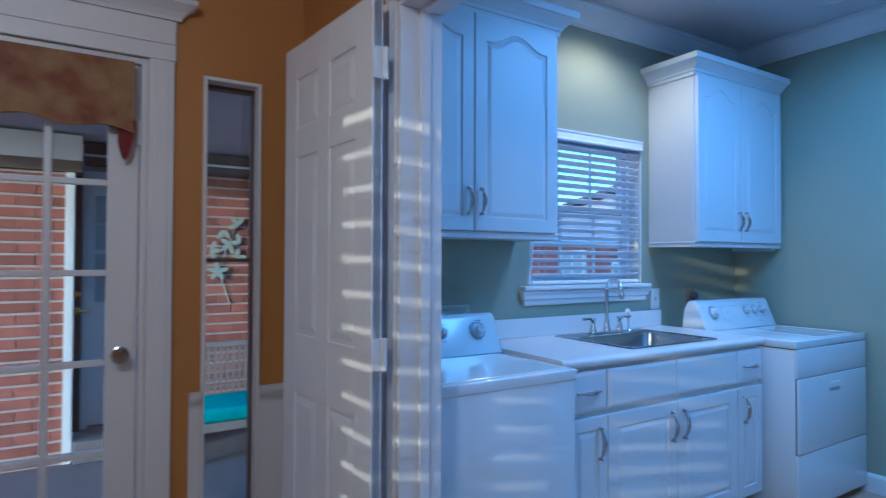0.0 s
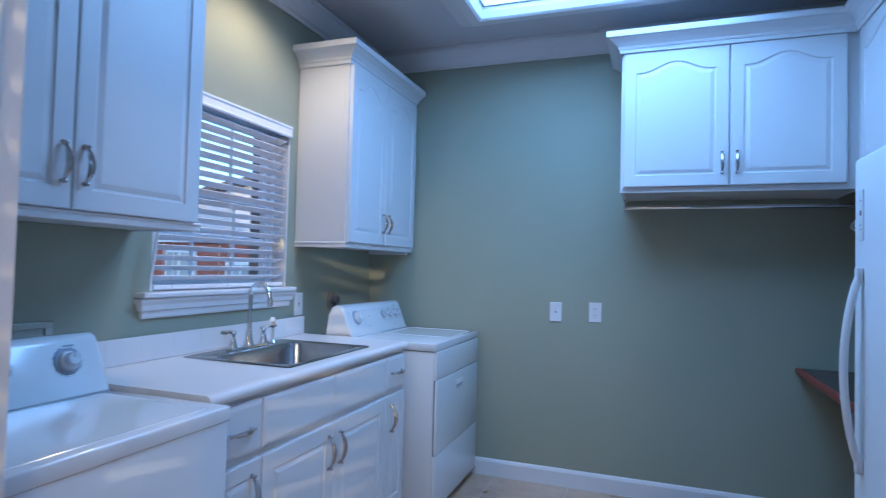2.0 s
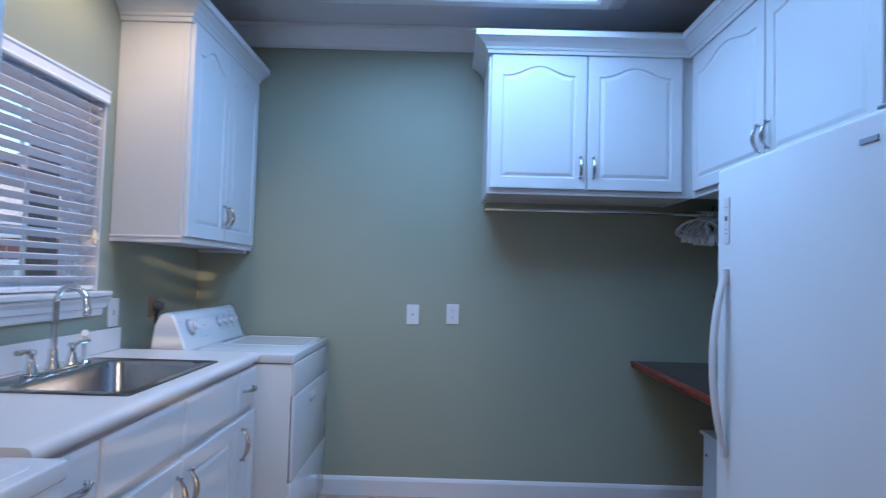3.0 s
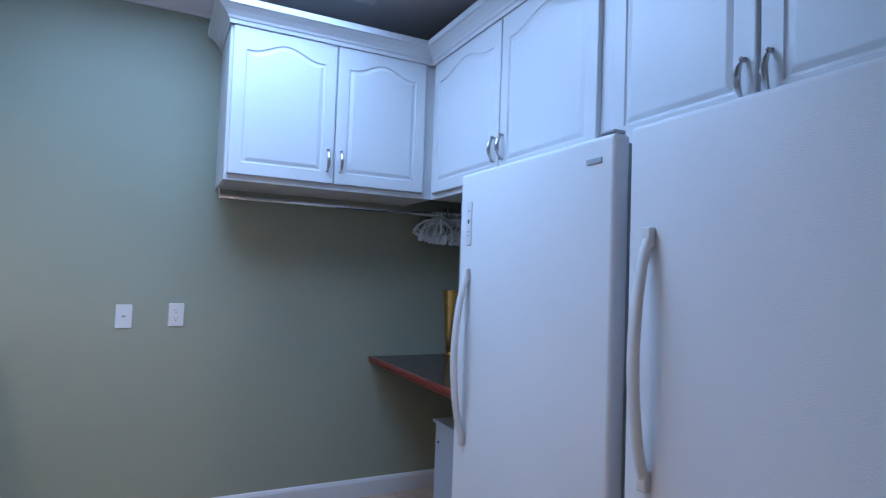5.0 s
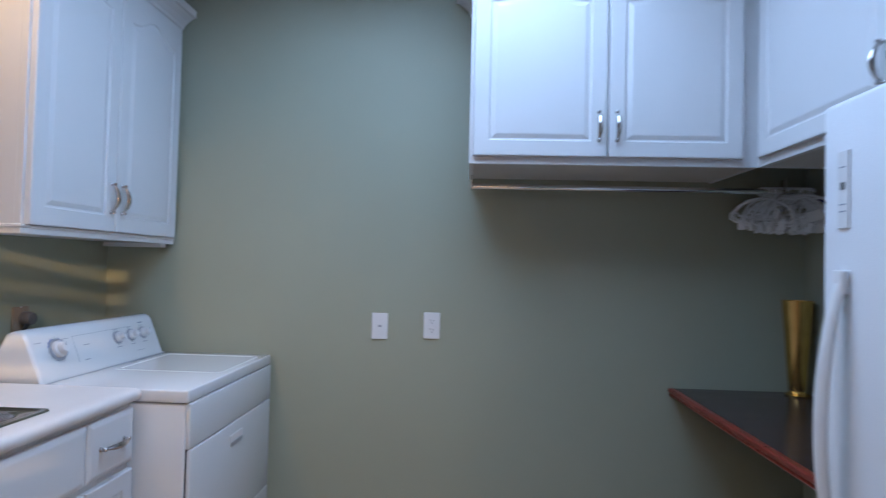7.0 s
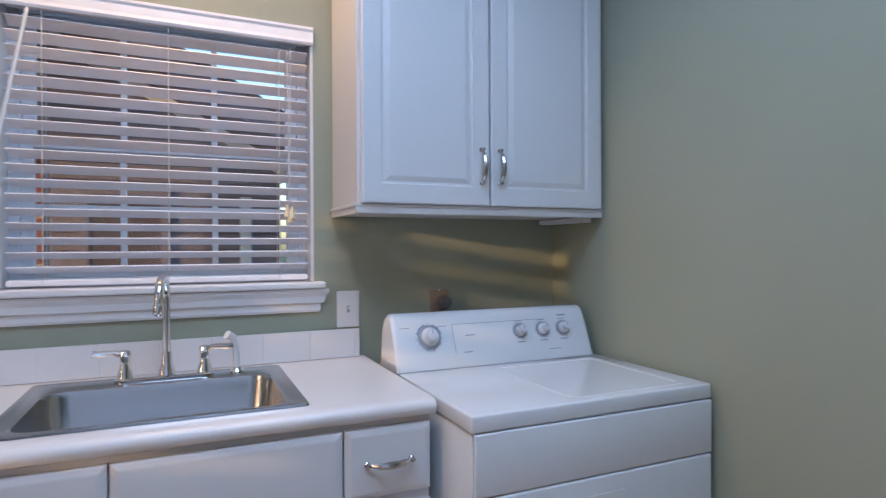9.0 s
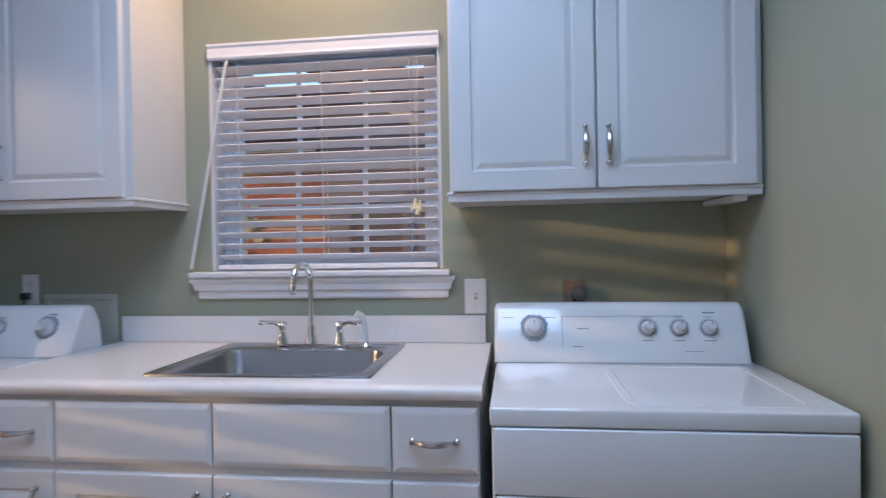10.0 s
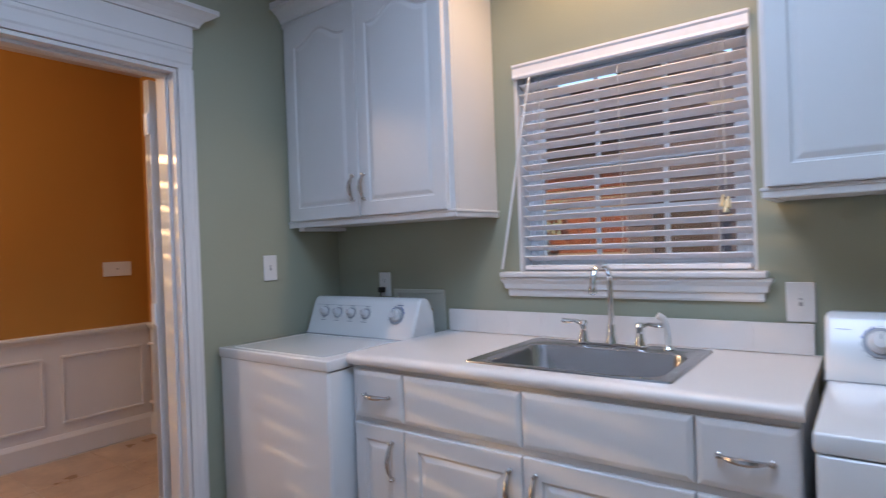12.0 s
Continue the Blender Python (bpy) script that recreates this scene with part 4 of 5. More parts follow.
vase = thing("vase", (-0.078, -3.066, 0.813), "tall flared polished brass vase on the desk", "vase")
b = lathe(bm_new(), Matrix.Translation((-0.078, -3.066, 0.8135)), [(0.046, 0), (0.047, 0.006), (0.034, 0.014), (0.031, 0.022), (0.034, 0.03), (0.040, 0.12), (0.050, 0.26), (0.060, 0.385), (0.062, 0.40), (0.059, 0.40), (0.048, 0.26), (0.036, 0.12), (0.028, 0.04), (0.001, 0.035)], 40)
part("vase_body", b, BRASS, vase, smooth=True)

cab = thing("file_cabinet", (-0.90, -2.86, 0), "grey metal file cabinet under the desk", "file cabinet")
b = box(bm_new(), -1.10, -0.66, SY + 0.02, -2.69, 0.02, 0.575, 0.006)
part("body", b, GREYM, cab)
b = box(bm_new(), -1.10, -0.645, SY + 0.015, -2.680, 0.576, 0.592, 0.003)
part("top", b, GREYM, cab)
part("drawer", box(bm_new(), -1.1095, -1.1005, SY + 0.03, -2.70, 0.305, 0.565, 0.003), GREYM, cab)
part("drawer", box(bm_new(), -1.1095, -1.1005, SY + 0.03, -2.70, 0.035, 0.295, 0.003), GREYM, cab)
part("lock", tube(bm_new(), [(-0.70, -2.6895, 0.49), (-0.70, -2.684, 0.49)], 0.006, 10), BLUEP, cab)

rod = thing("clothes_rod", (-0.12, -2.36, 1.665), "chrome clothes rod hung below the wall cabinet", "rod")
b = tube(bm_new(), [(-0.12, -1.675, 1.668), (-0.12, SY + 0.01, 1.668)], 0.0125, 14)
part("bar", b, CHROME, rod, smooth=True)
for y in (-1.678, -2.98):
    b = box(bm_new(), -0.138, -0.102, y - 0.004, y + 0.004, 1.652, CU0 + 0.002, 0.003)
    part("rod_bracket", b, NICKEL, rod)


def hanger(mt, label):
    root = thing("hanger", (0, 0, 0), label, "hanger", "hangers on the rod")
    pts = [(0.0, 0, -0.032), (0, 0, -0.022)]
    for k in range(9):
        a = radians(-60 + k * 32)
        pts.append((0.019 * math.cos(a), 0, -0.001 + 0.019 * math.sin(a)))
    part("hook", tube(bm_new(), pts, 0.003, 6), mt, root)
    sh = [(0, 0, -0.06), (0.04, 0, -0.066), (0.085, 0, -0.085), (0.118, 0, -0.12), (0.120, 0, -0.14), (0.10, 0, -0.155), (0, 0, -0.155), (-0.10, 0, -0.155), (-0.12, 0, -0.14), (-0.118, 0, -0.12), (-0.085, 0, -0.085), (-0.04, 0, -0.066), (0, 0, -0.06)]
    sh = [(x, y, z + 0.03) for x, y, z in sh]
    part("shoulder_bar", tube(bm_new(), sh, 0.0055, 6), mt, root)
    for x in (-0.075, 0.075):
        part("clip", box(bm_new(), x - 0.016, x + 0.016, -0.009, 0.009, -0.160, -0.115, 0.004), mt, root)
    return root


CLEARP = mat("milky_plastic", (0.84, 0.87, 0.90), 0.25, var=0.03)
h0 = hanger(CLEARP, "milky white plastic clothes hanger on the rod")
h0.matrix_basis = pose(-0.12, -2.895, 1.668, 0, 0, 58)
rnd = random.Random(4)
for k in range(23):
    yaw = rnd.uniform(38, 78) if k % 3 else rnd.uniform(-75, -45)
    copy_thing(h0, pose(-0.12, -2.90 - k * 0.0085 - rnd.random() * 0.004, 1.668, 0, rnd.uniform(-26, 26), yaw))
h1 = hanger(BLUEP, "navy blue plastic clothes hanger on the rod")
h1.matrix_basis = pose(-0.12, -3.09, 1.668, 0, 0, 60)


# ---- wall plates ----
def wall_plate(name, label, m, kind, w=0.072, h=0.117, material=None):
    root = thing(name, m.translation, label, "socket" if "outlet" in name else "switch")

    def slab(x0, x1, y0, y1, z0, z1, bev=0.0):
        b = box(bm_new(), x0, x1, y0, y1, z0, z1, bev)
        bmesh.ops.transform(b, matrix=m, verts=b.verts)
        return b
    pl = part("plate", slab(-w / 2, w / 2, -h / 2, h / 2, 0.0015, 0.007, 0.0025), material or PLASTIC, root)
    for s in ([-1, 1] if kind != "jack" else [-1, 1]):
        y = s * (0.03 if kind == "toggle" else 0.048)
        b = lathe(bm_new(), m @ Matrix.Translation((0, y, 0.007)), [(0.0035, 0), (0.003, 0.001), (0.0005, 0.0012)], 8)
        part("screw", b, PLASTIC, pl)
    if kind == "toggle":
        part("toggle_slot", slab(-0.005, 0.005, -0.012, 0.012, 0.007, 0.0075), GREYP, pl)
        b = slab(-0.0035, 0.0035, 0, 0.008, 0.0076, 0.018, 0.001)
        part("toggle", b, PLASTIC, pl)
    elif kind == "duplex":
        for s in (-1, 1):
            b = lathe(bm_new(), m @ Matrix.Translation((0, s * 0.020, 0.007)) @ Matrix.Diagonal((1, 0.85, 1, 1)), [(0.017, 0), (0.0165, 0.0015), (0.001, 0.0016)], 20)
            part("receptacle", b, PLASTIC, pl)
            b = slab(-0.0075, -0.0055, s * 0.020 - 0.001, s * 0.020 + 0.008, 0.0087, 0.0091)
            part("slot", b, DARK, pl)
            b = slab(0.0055, 0.0075, s * 0.020 - 0.001, s * 0.020 + 0.006, 0.0087, 0.0091)
            part("slot", b, DARK, pl)
            b = slab(-0.002, 0.002, s * 0.020 - 0.010, s * 0.020 - 0.006, 0.0087, 0.0091)
            part("slot", b, DARK, pl)
    elif kind == "jack":
        part("jack", slab(-0.008, 0.008, -0.005, 0.005, 0.007, 0.0085, 0.0005), GREYP, pl)
    return root, pl


EW = lambda y, z: frame_of((0, y, z), (0, -1, 0), (-1, 0, 0))
NW = lambda x, z: frame_of((x, 0, z), NX, NO)
wall_plate("jack_plate", "white wall plate with a small telephone jack on the green wall", EW(-1.279, 1.047), "jack")
wall_plate("wall_outlet", "white duplex wall outlet on the green wall", EW(-1.513, 1.055), "duplex")
wall_plate("wall_switch", "white toggle switch plate beside the worktop", NW(-0.852, 1.078), "toggle", 0.079, 0.125)
wall_plate("wall_switch", "white toggle switch plate beside the doorway", frame_of((WX, -0.438, 1.222), (0, 1, 0), (1, 0, 0)), "toggle")
wall_plate("wall_outlet", "white wall outlet behind the washer with a plug in it", NW(-2.602, 1.117), "duplex")
TANP = mat("tan_plate", (0.26, 0.20, 0.15), 0.4, var=0.04)
do, dop = wall_plate("dryer_outlet", "tan metal dryer outlet plate with a dark plug", NW(-0.509, 1.084), "blank", 0.075, 0.10, TANP)
plug = thing("dryer_plug", (-0.50, -0.03, 1.09), "round grey dryer plug with its cord in the outlet", "plug")
b = lathe(bm_new(), Matrix.Translation((-0.495, -0.010, 1.088)) @ pose(0, 0, 0, 90), [(0.027, 0), (0.027, 0.02), (0.022, 0.034), (0.004, 0.036)], 20)
part("plug_body", b, mat("dark_grey_plug", (0.10, 0.10, 0.11), 0.45), plug, smooth=True)
b = tube(bm_new(), [(-0.495, -0.035, 1.085), (-0.52, -0.03, 1.05), (-0.53, -0.028, 0.95), (-0.52, -0.03, 0.8)], 0.008, 8)
part("cord", b, DARK, plug)
box1 = thing("washer_box", (-2.38, -0.01, 1.0), "white recessed washer supply box on the wall", "supply box")
b = bm_new()
for q in ((-2.54, -2.235, 1.075, 1.095), (-2.54, -2.235, 0.89, 0.905), (-2.54, -2.515, 0.905, 1.075), (-2.26, -2.235, 0.905, 1.075)):
    box(b, q[0], q[1], -0.012, -0.001, q[2], q[3], 0.002)
BOXP = mat("pale_painted_metal", (0.47, 0.48, 0.42), 0.45, var=0.03)
part("frame", b, BOXP, box1)
b = box(bm_new(), -2.515, -2.26, -0.005, -0.001, 0.905, 1.075)
part("back", b, BOXP, box1)
for x in (-2.46, -2.32):
    b = lathe(bm_new(), Matrix.Translation((x, -0.006, 1.0)) @ pose(0, 0, 0, 90), [(0.012, 0), (0.012, 0.015), (0.02, 0.02), (0.02, 0.03), (0.002, 0.032)], 12)
    part("valve", b, BRASS, box1)
    b = tube(bm_new(), [(x, -0.028, 0.99), (x, -0.045, 0.94), (x + 0.01, -0.045, 0.80), (x + 0.02, -0.045, 0.7)], 0.010, 8)
    part("hose", b, DARK if x < -2.4 else GREYP, box1)
wplug = thing("washer_plug", (-2.61, -0.02, 1.09), "black washer plug and cord in the outlet", "plug")
b = box(bm_new(), -2.625, -2.595, -0.035, -0.0095, 1.078, 1.104, 0.004)
part("plug_body", b, DARK, wplug)
b = tube(bm_new(), [(-2.61, -0.028, 1.078), (-2.61, -0.03, 1.04), (-2.60, -0.03, 0.8)], 0.004, 6)
part("cord", b, DARK, wplug)

# ---- ceiling light ----
cl = thing("ceiling_light", ((lx0 + lx1) / 2, (ly0 + ly1) / 2, H), "large square fluorescent ceiling light in a white moulded frame, lit", "ceiling light")
sec = [(0.0, -0.001), (0.0, -0.010), (0.008, -0.018), (0.080, -0.052), (0.110, -0.070), (0.165, -0.072), (0.178, -0.062), (0.188, -0.03), (0.190, -0.001)]
b = moulding(bm_new(), [(lx0, ly0), (lx1, ly0), (lx1, ly1), (lx0, ly1)], [(o, H + z) for o, z in sec], 1, True)
part("frame", b, TRIM, cl, "white moulded light frame")
w = 0.012
R = (RX0 + 0.001, RX1 - 0.001, RY0 + 0.001, RY1 - 0.001)
b = rings(bm_new(), [rim(*R, H - 0.003), rim(R[0] + w, R[1] - w, R[2] + w, R[3] - w, H - 0.003), rim(R[0] + w, R[1] - w, R[2] + w, R[3] - w, H + 0.145), rim(*R, H + 0.145), rim(*R, H - 0.003)], False, False)
bmesh.ops.remove_doubles(b, verts=b.verts, dist=1e-5)
part("light_well", b, TRIM, cl)
b = box(bm_new(), RX0 + 0.014, RX1 - 0.014, RY0 + 0.014, RY1 - 0.014, H + 0.095, H + 0.11)
part("diffuser", b, PANEL, cl, "lit prismatic diffuser")
dl = thing("downlight", (-1.42, -0.34, H), "recessed round downlight above the sink, lit", "ceiling light")
b = lathe(bm_new(), Matrix.Translation((-1.42, -0.34, H - 0.012)), [(0.085, 0.011), (0.083, 0.004), (0.075, 0), (0.062, 0.003), (0.060, 0.011)], 28)
part("trim_ring", b, TRIM, dl, smooth=True)
b = lathe(bm_new(), Matrix.Translation((-1.42, -0.34, H - 0.008)), [(0.055, 0.005), (0.05, 0.001), (0.001, 0)], 24)
part("bulb", b, CANGLOW, dl)
# unseen globe fixture, added to carry the hall fill
hl = thing("hall_ceiling_light", (-4.4, -2.25, HC), "added unseen glass globe ceiling light that warms the hall, lit", "ceiling light")
b = lathe(bm_new(), Matrix.Translation((-4.4, -2.25, HC - 0.12)), [(0.13, 0.119), (0.13, 0.10), (0.11, 0.095), (0.1, 0.09)], 28)
part("canopy", b, BRASS, hl, smooth=True)
b = lathe(bm_new(), Matrix.Translation((-4.4, -2.25, HC - 0.13)), [(0.10, 0.1), (0.13, 0.06), (0.11, 0.02), (0.05, 0.0), (0.001, -0.002)], 28)
part("globe", b, HALLGLOW, hl, smooth=True)

# ---- hall ----
RAIL = [(0, 0), (0.010, 0), (0.014, 0.012), (0.028, 0.028), (0.034, 0.04), (0.034, 0.052), (0.018, 0.058), (0, 0.058)]
HBASE = [(0, 0), (0.018, 0), (0.018, 0.12), (0.010, 0.14), (0.006, 0.15), (0, 0.15)]
RZ = 0.757


def wainscot(name, axis, at, out, a0, a1, panels, label):
    root = thing(name, ((at, (a0 + a1) / 2, 0) if axis == "x" else ((a0 + a1) / 2, at, 0)), label, "wainscot")
    root["kind"] = "structure"
    P = (lambda a: (at + out * 0.001, a)) if axis == "x" else (lambda a: (a, at + out * 0.001))
    s = 1 if (axis == "x") == (out < 0) else -1
    path = [P(a0), P(a1)]
    b = bm_new()
    if axis == "x":
        box(b, min(at, at + out * 0.008) , max(at, at + out * 0.008), a0, a1, 0.001, RZ, 0)
    else:
        box(b, a0, a1, min(at, at + out * 0.008), max(at, at + out * 0.008), 0.001, RZ, 0)
    part("backing", b, TRIM, root)
    part("chair_rail", moulding(bm_new(), path, [(o + 0.001, RZ + z) for o, z in RAIL], s), TRIM, root)
    part("baseboard", moulding(bm_new(), path, [(o + 0.008, 0.001 + z) for o, z in HBASE], s), TRIM, root)
    for p0, p1 in panels:
        b = bm_new()
        for q0, q1, z0, z1 in ((p0, p1, 0.215, 0.235), (p0, p1, 0.645, 0.665), (p0, p0 + 0.02, 0.235, 0.645), (p1 - 0.02, p1, 0.235, 0.645)):
            lo, hi = at + out * 0.008, at + out * 0.020
            if axis == "x":
                box(b, min(lo, hi), max(lo, hi), q0, q1, z0, z1, 0.005)
            else:
                box(b, q0, q1, min(lo, hi), max(lo, hi), z0, z1, 0.005)
        part("panel_mould", b, TRIM, root)
    return root


wainscot("wainscot", "x", HX, 1, -1.90, -0.001, [(-0.59, -0.06), (-1.25, -0.69), (-1.88, -1.38)], "white painted panelled wainscot with a chair rail")
wainscot("wainscot", "x", HX, 1, -4.55, -3.36, [(-4.4, -3.5)], "white painted panelled wainscot with a chair rail")
wainscot("wainscot", "y", 0.0, -1, -3.493, SL[0] - 0.001, [], "white painted strip of wainscot beside the glazed door")
wainscot("wainscot", "y", 0.0, -1, SL[1] + 0.001, WX - 0.142, [], "white painted strip of wainscot beside the sidelight")
wainscot("wainscot", "y", 0.0, -1, HX + 0.03, -4.60, [(-5.2, -4.7)], "white painted panelled wainscot beside the glazed door")
wainscot("wainscot", "x", WX - 0.14, -1, DOOR_N + 0.11, -0.001, [(-0.6, -0.1)], "white painted wainscot behind the folded door")
r, pl = wall_plate("wall_switch", "white two gang switch plate on the ochre hall wall", frame_of((HX, -0.21, 1.218), (0, 1, 0), (1, 0, 0)), "jack", 0.19, 0.10)
wall_plate("wall_outlet", "white outlet low on the hall wainscot", frame_of((HX + 0.008, -0.985, 0.40), (0, 1, 0), (1, 0, 0)), "duplex")


def shutters():
    y0, y1, z0, z1 = SW
    root = thing("window_2", (HX - 0.06, (y0 + y1) / 2, z0), "white plantation shutters over the hall window, louvres open", "window")
    root["kind"] = "structure"
    b = bm_new()
    x = HX - 0.02
    for q in ((y0, y0 + 0.06, z0, z1), (y1 - 0.06, y1, z0, z1), (y0 + 0.06, y1 - 0.06, z0, z0 + 0.08), (y0 + 0.06, y1 - 0.06, z1 - 0.08, z1), ((y0 + y1) / 2 - 0.05, (y0 + y1) / 2 + 0.05, z0 + 0.08, z1 - 0.08)):
        box(b, x - 0.03, x, q[0], q[1], q[2], q[3], 0.003)
    part("window_frame", b, TRIM, root)
    z = z0 + 0.12
    first = None
    while z < z1 - 0.1:
        b = bm_new()
        t = radians(LOUVRE)
        sec = [(0.045 * math.cos(a), 0.006 * math.sin(a)) for a in (2 * math.pi * k / 10 for k in range(10))]
        sec = [(p * math.cos(t) - q * math.sin(t), p * math.sin(t) + q * math.cos(t)) for p, q in sec]
        rings(b, [[(x - 0.015 + p, y, z + q) for p, q in sec] for y in (y0 + 0.06, y1 - 0.06)])
        part("louvre", b, TRIM, root)
        z += 0.100


shutters()


def french_door():
    x0, x1, z0, z1 = FD
    root = thing("door_1", ((x0 + x1) / 2, 0.03, 0), "white glazed door with small panes to the patio, shut", "door")
    root["kind"] = "structure"
    b = bm_new()
    box(b, x1 - 0.022, x1, 0.0, 0.15, 0, z1, 0.002)
    box(b, x0, x0 + 0.022, 0.0, 0.15, 0, z1, 0.002)
    box(b, x0 + 0.022, x1 - 0.022, 0.0, 0.15, z1 - 0.022, z1, 0.002)
    part("door_frame", b, TRIM, root)
    a0, a1, t = x0 + 0.025, x1 - 0.025, z1 - 0.025
    gz0, gz1 = 0.24, t - 0.11
    gx0, gx1 = a0 + 0.10, a1 - 0.098
    b = bm_new()
    for q in ((a0, gx0, 0.01, t), (gx1, a1, 0.01, t), (gx0, gx1, 0.01, gz0), (gx0, gx1, gz1, t)):
        box(b, q[0], q[1], 0.02, 0.062, q[2], q[3], 0.003)
    lf = part("leaf", b, TRIM, root)
    b = bm_new()
    zs = [0.632, 0.946, 1.262, 1.580]
    for zz in zs:
        box(b, gx0, gx1, 0.028, 0.054, zz - 0.011, zz + 0.011, 0.003)
    for xx in (-3.938, -4.104, -4.270):
        box(b, xx - 0.011, xx + 0.011, 0.027, 0.055, gz0, gz1, 0.003)
    part("muntins", b, TRIM, lf)
    b = box(bm_new(), gx0 - 0.005, gx1 + 0.005, 0.039, 0.043, gz0 - 0.005, gz1 + 0.005)
    p = part("pane", b, GLASS, lf)
    p.visible_shadow = False
    b = lathe(bm_new(), Matrix.Translation((-3.718, 0.02, 0.975)) @ pose(0, 0, 0, 90), [(0.028, 0), (0.028, 0.006), (0.012, 0.012), (0.011, 0.035), (0.026, 0.045), (0.028, 0.058), (0.018, 0.068), (0.001, 0.07)], 20)
    part("knob", b, NICKEL, lf, "dull metal door knob", smooth=True)
    for zz in (0.25, 1.0, 1.72):
        b = tube(bm_new(), [(x1 - 0.028, 0.012, zz), (x1 - 0.028, 0.012, zz + 0.09)], 0.006, 8)
        part("hinge", b, TRIM, lf)
    cs = thing("patio_door_casing", (x1, -0.01, 0), "wide white casing and moulded head round the glazed door", "door casing")
    cs["kind"] = "structure"
    for a, c in ((x1, x1 + 0.085), (x0 - 0.085, x0)):
        b = bm_new()
        box(b, a, c, -0.02, -0.001, 0, z1, 0.003)
        box(b, a + 0.02, c - 0.02, -0.024, -0.019, 0, z1, 0.002)
        part("casing_leg", b, TRIM, cs)
    b = bm_new()
    box(b, x0 - 0.09, x1 + 0.09, -0.02, -0.001, z1 + 0.001, z1 + 0.06, 0.003)
    part("casing_head", b, TRIM, cs)
    b = box(bm_new(), x0 - 0.09, x1 + 0.09, -0.016, -0.001, z1 + 0.062, z1 + 0.15, 0.002)
    part("frieze_board", b, TRIM, cs)
    prof = [(0, 0), (0.016, 0), (0.02, 0.012), (0.035, 0.03), (0.055, 0.046), (0.065, 0.052), (0.065, 0.07), (0, 0.07)]
    b = moulding(bm_new(), [(x1 + 0.09, -0.001), (x1 + 0.09, -0.003), (x0 - 0.09, -0.003), (x0 - 0.09, -0.001)], [(o, z1 + 0.152 + z) for o, z in prof], 1)
    part("cap_moulding", b, TRIM, cs)
    v = thing("valance_curtain", ((x0 + x1) / 2, -0.03, 1.85), "floral tan valance with a dark red lining over the glazed door", "curtain")
    b = bm_new()
    n = 40
    X1 = x1 - 0.046
    top = []
    front = []
    for k in range(n + 1):
        x = X1 - (X1 - x0) * k / n
        u = (X1 - x) / 0.10
        hem = 1.772 + 0.012 * math.sin(k * 0.5) - 0.02 * math.exp(-(u * 1.2) ** 2)
        y = -0.036 - 0.006 * math.sin(k * 0.9)
        front.append((x, y, hem))
        top.append((x, -0.030, 2.008))
    mid = [((a[0]), (a[1] + c[1]) / 2 - 0.004, (a[2] + c[2]) / 2) for a, c in zip(top, front)]
    rings(b, [top + [(p[0], p[1] + 0.006, p[2]) for p in top[::-1]], mid + [(p[0], p[1] + 0.006, p[2]) for p in mid[::-1]], front + [(p[0], p[1] + 0.006, p[2]) for p in front[::-1]]])
    part("cloth", b, VALFAB, v, smooth=True)
    b = bm_new()
    lo = []
    for k in range(9):
        a = k / 8
        lo.append((X1 + 0.006 - 0.055 * a, -0.028, 1.768 - 0.11 * math.sin(math.pi * (0.15 + 0.85 * (1 - a))) ** 1))
    tp = [(p[0], -0.028, 1.80) for p in lo]
    rings(b, [tp + [(p[0], -0.022, p[2]) for p in tp[::-1]], lo + [(p[0], -0.022, p[2]) for p in lo[::-1]]])
    part("jabot", b, REDFAB, v, "dark red hanging corner of lining")


french_door()


def sidelight():
    x0, x1, z0, z1 = SL
    root = thing("window_3", ((x0 + x1) / 2, 0.05, z0), "narrow fixed sidelight window beside the glazed door", "window")
    root["kind"] = "structure"
    b = bm_new()
    for q in ((x0, x0 + 0.014, z0, z1), (x1 - 0.014, x1, z0, z1), (x0 + 0.014, x1 - 0.014, z0, z0 + 0.014), (x0 + 0.014, x1 - 0.014, z1 - 0.014, z1)):
        box(b, q[0], q[1], -0.012, 0.05, q[2], q[3], 0.002)
    part("window_frame", b, TRIM, root)
    b = bm_new()
    for q in ((x0 + 0.014, x0 + 0.024, z0 + 0.014, z1 - 0.014), (x1 - 0.024, x1 - 0.014, z0 + 0.014, z1 - 0.014), (x0 + 0.024, x1 - 0.024, z1 - 0.028, z1 - 0.014), (x0 + 0.024, x1 - 0.024, 1.30, 1.315)):
        box(b, q[0], q[1], 0.052, 0.09, q[2], q[3], 0.002)
    part("inner_frame", b, WOODD, root, "dark brown inner frame")
    b = box(bm_new(), x0 + 0.02, x1 - 0.02, 0.066, 0.07, z0 + 0.02, z1 - 0.02)
    p = part("pane", b, GLASS, root)
    p.visible_shadow = False


sidelight()

# ---- outside ----
b = bm_new()
rings(b, [[(x, y, z) for x, y in ((-400, -400), (400, -400), (400, 400), (-400, 400))] for z in (-0.5, -0.13)])
structure("ground", b, LAWN, "lawn and earth round the house")
b = box(bm_new(), -9, 3.0, 0.17, 7.0, -0.129, -0.03)
structure("patio", b, PAVE, "grey concrete patio slab", "pavement")
YB, YN = 2.45, 2.20


def brick_wall(name, x0, x1, y, z0, z1, label, holes=()):
    b = wall_boxes(bm_new(), "y", y, 0.2, x0, x1, z0, z1, list(holes))
    w = structure(name, b, MORTAR, label, "wall")
    return w


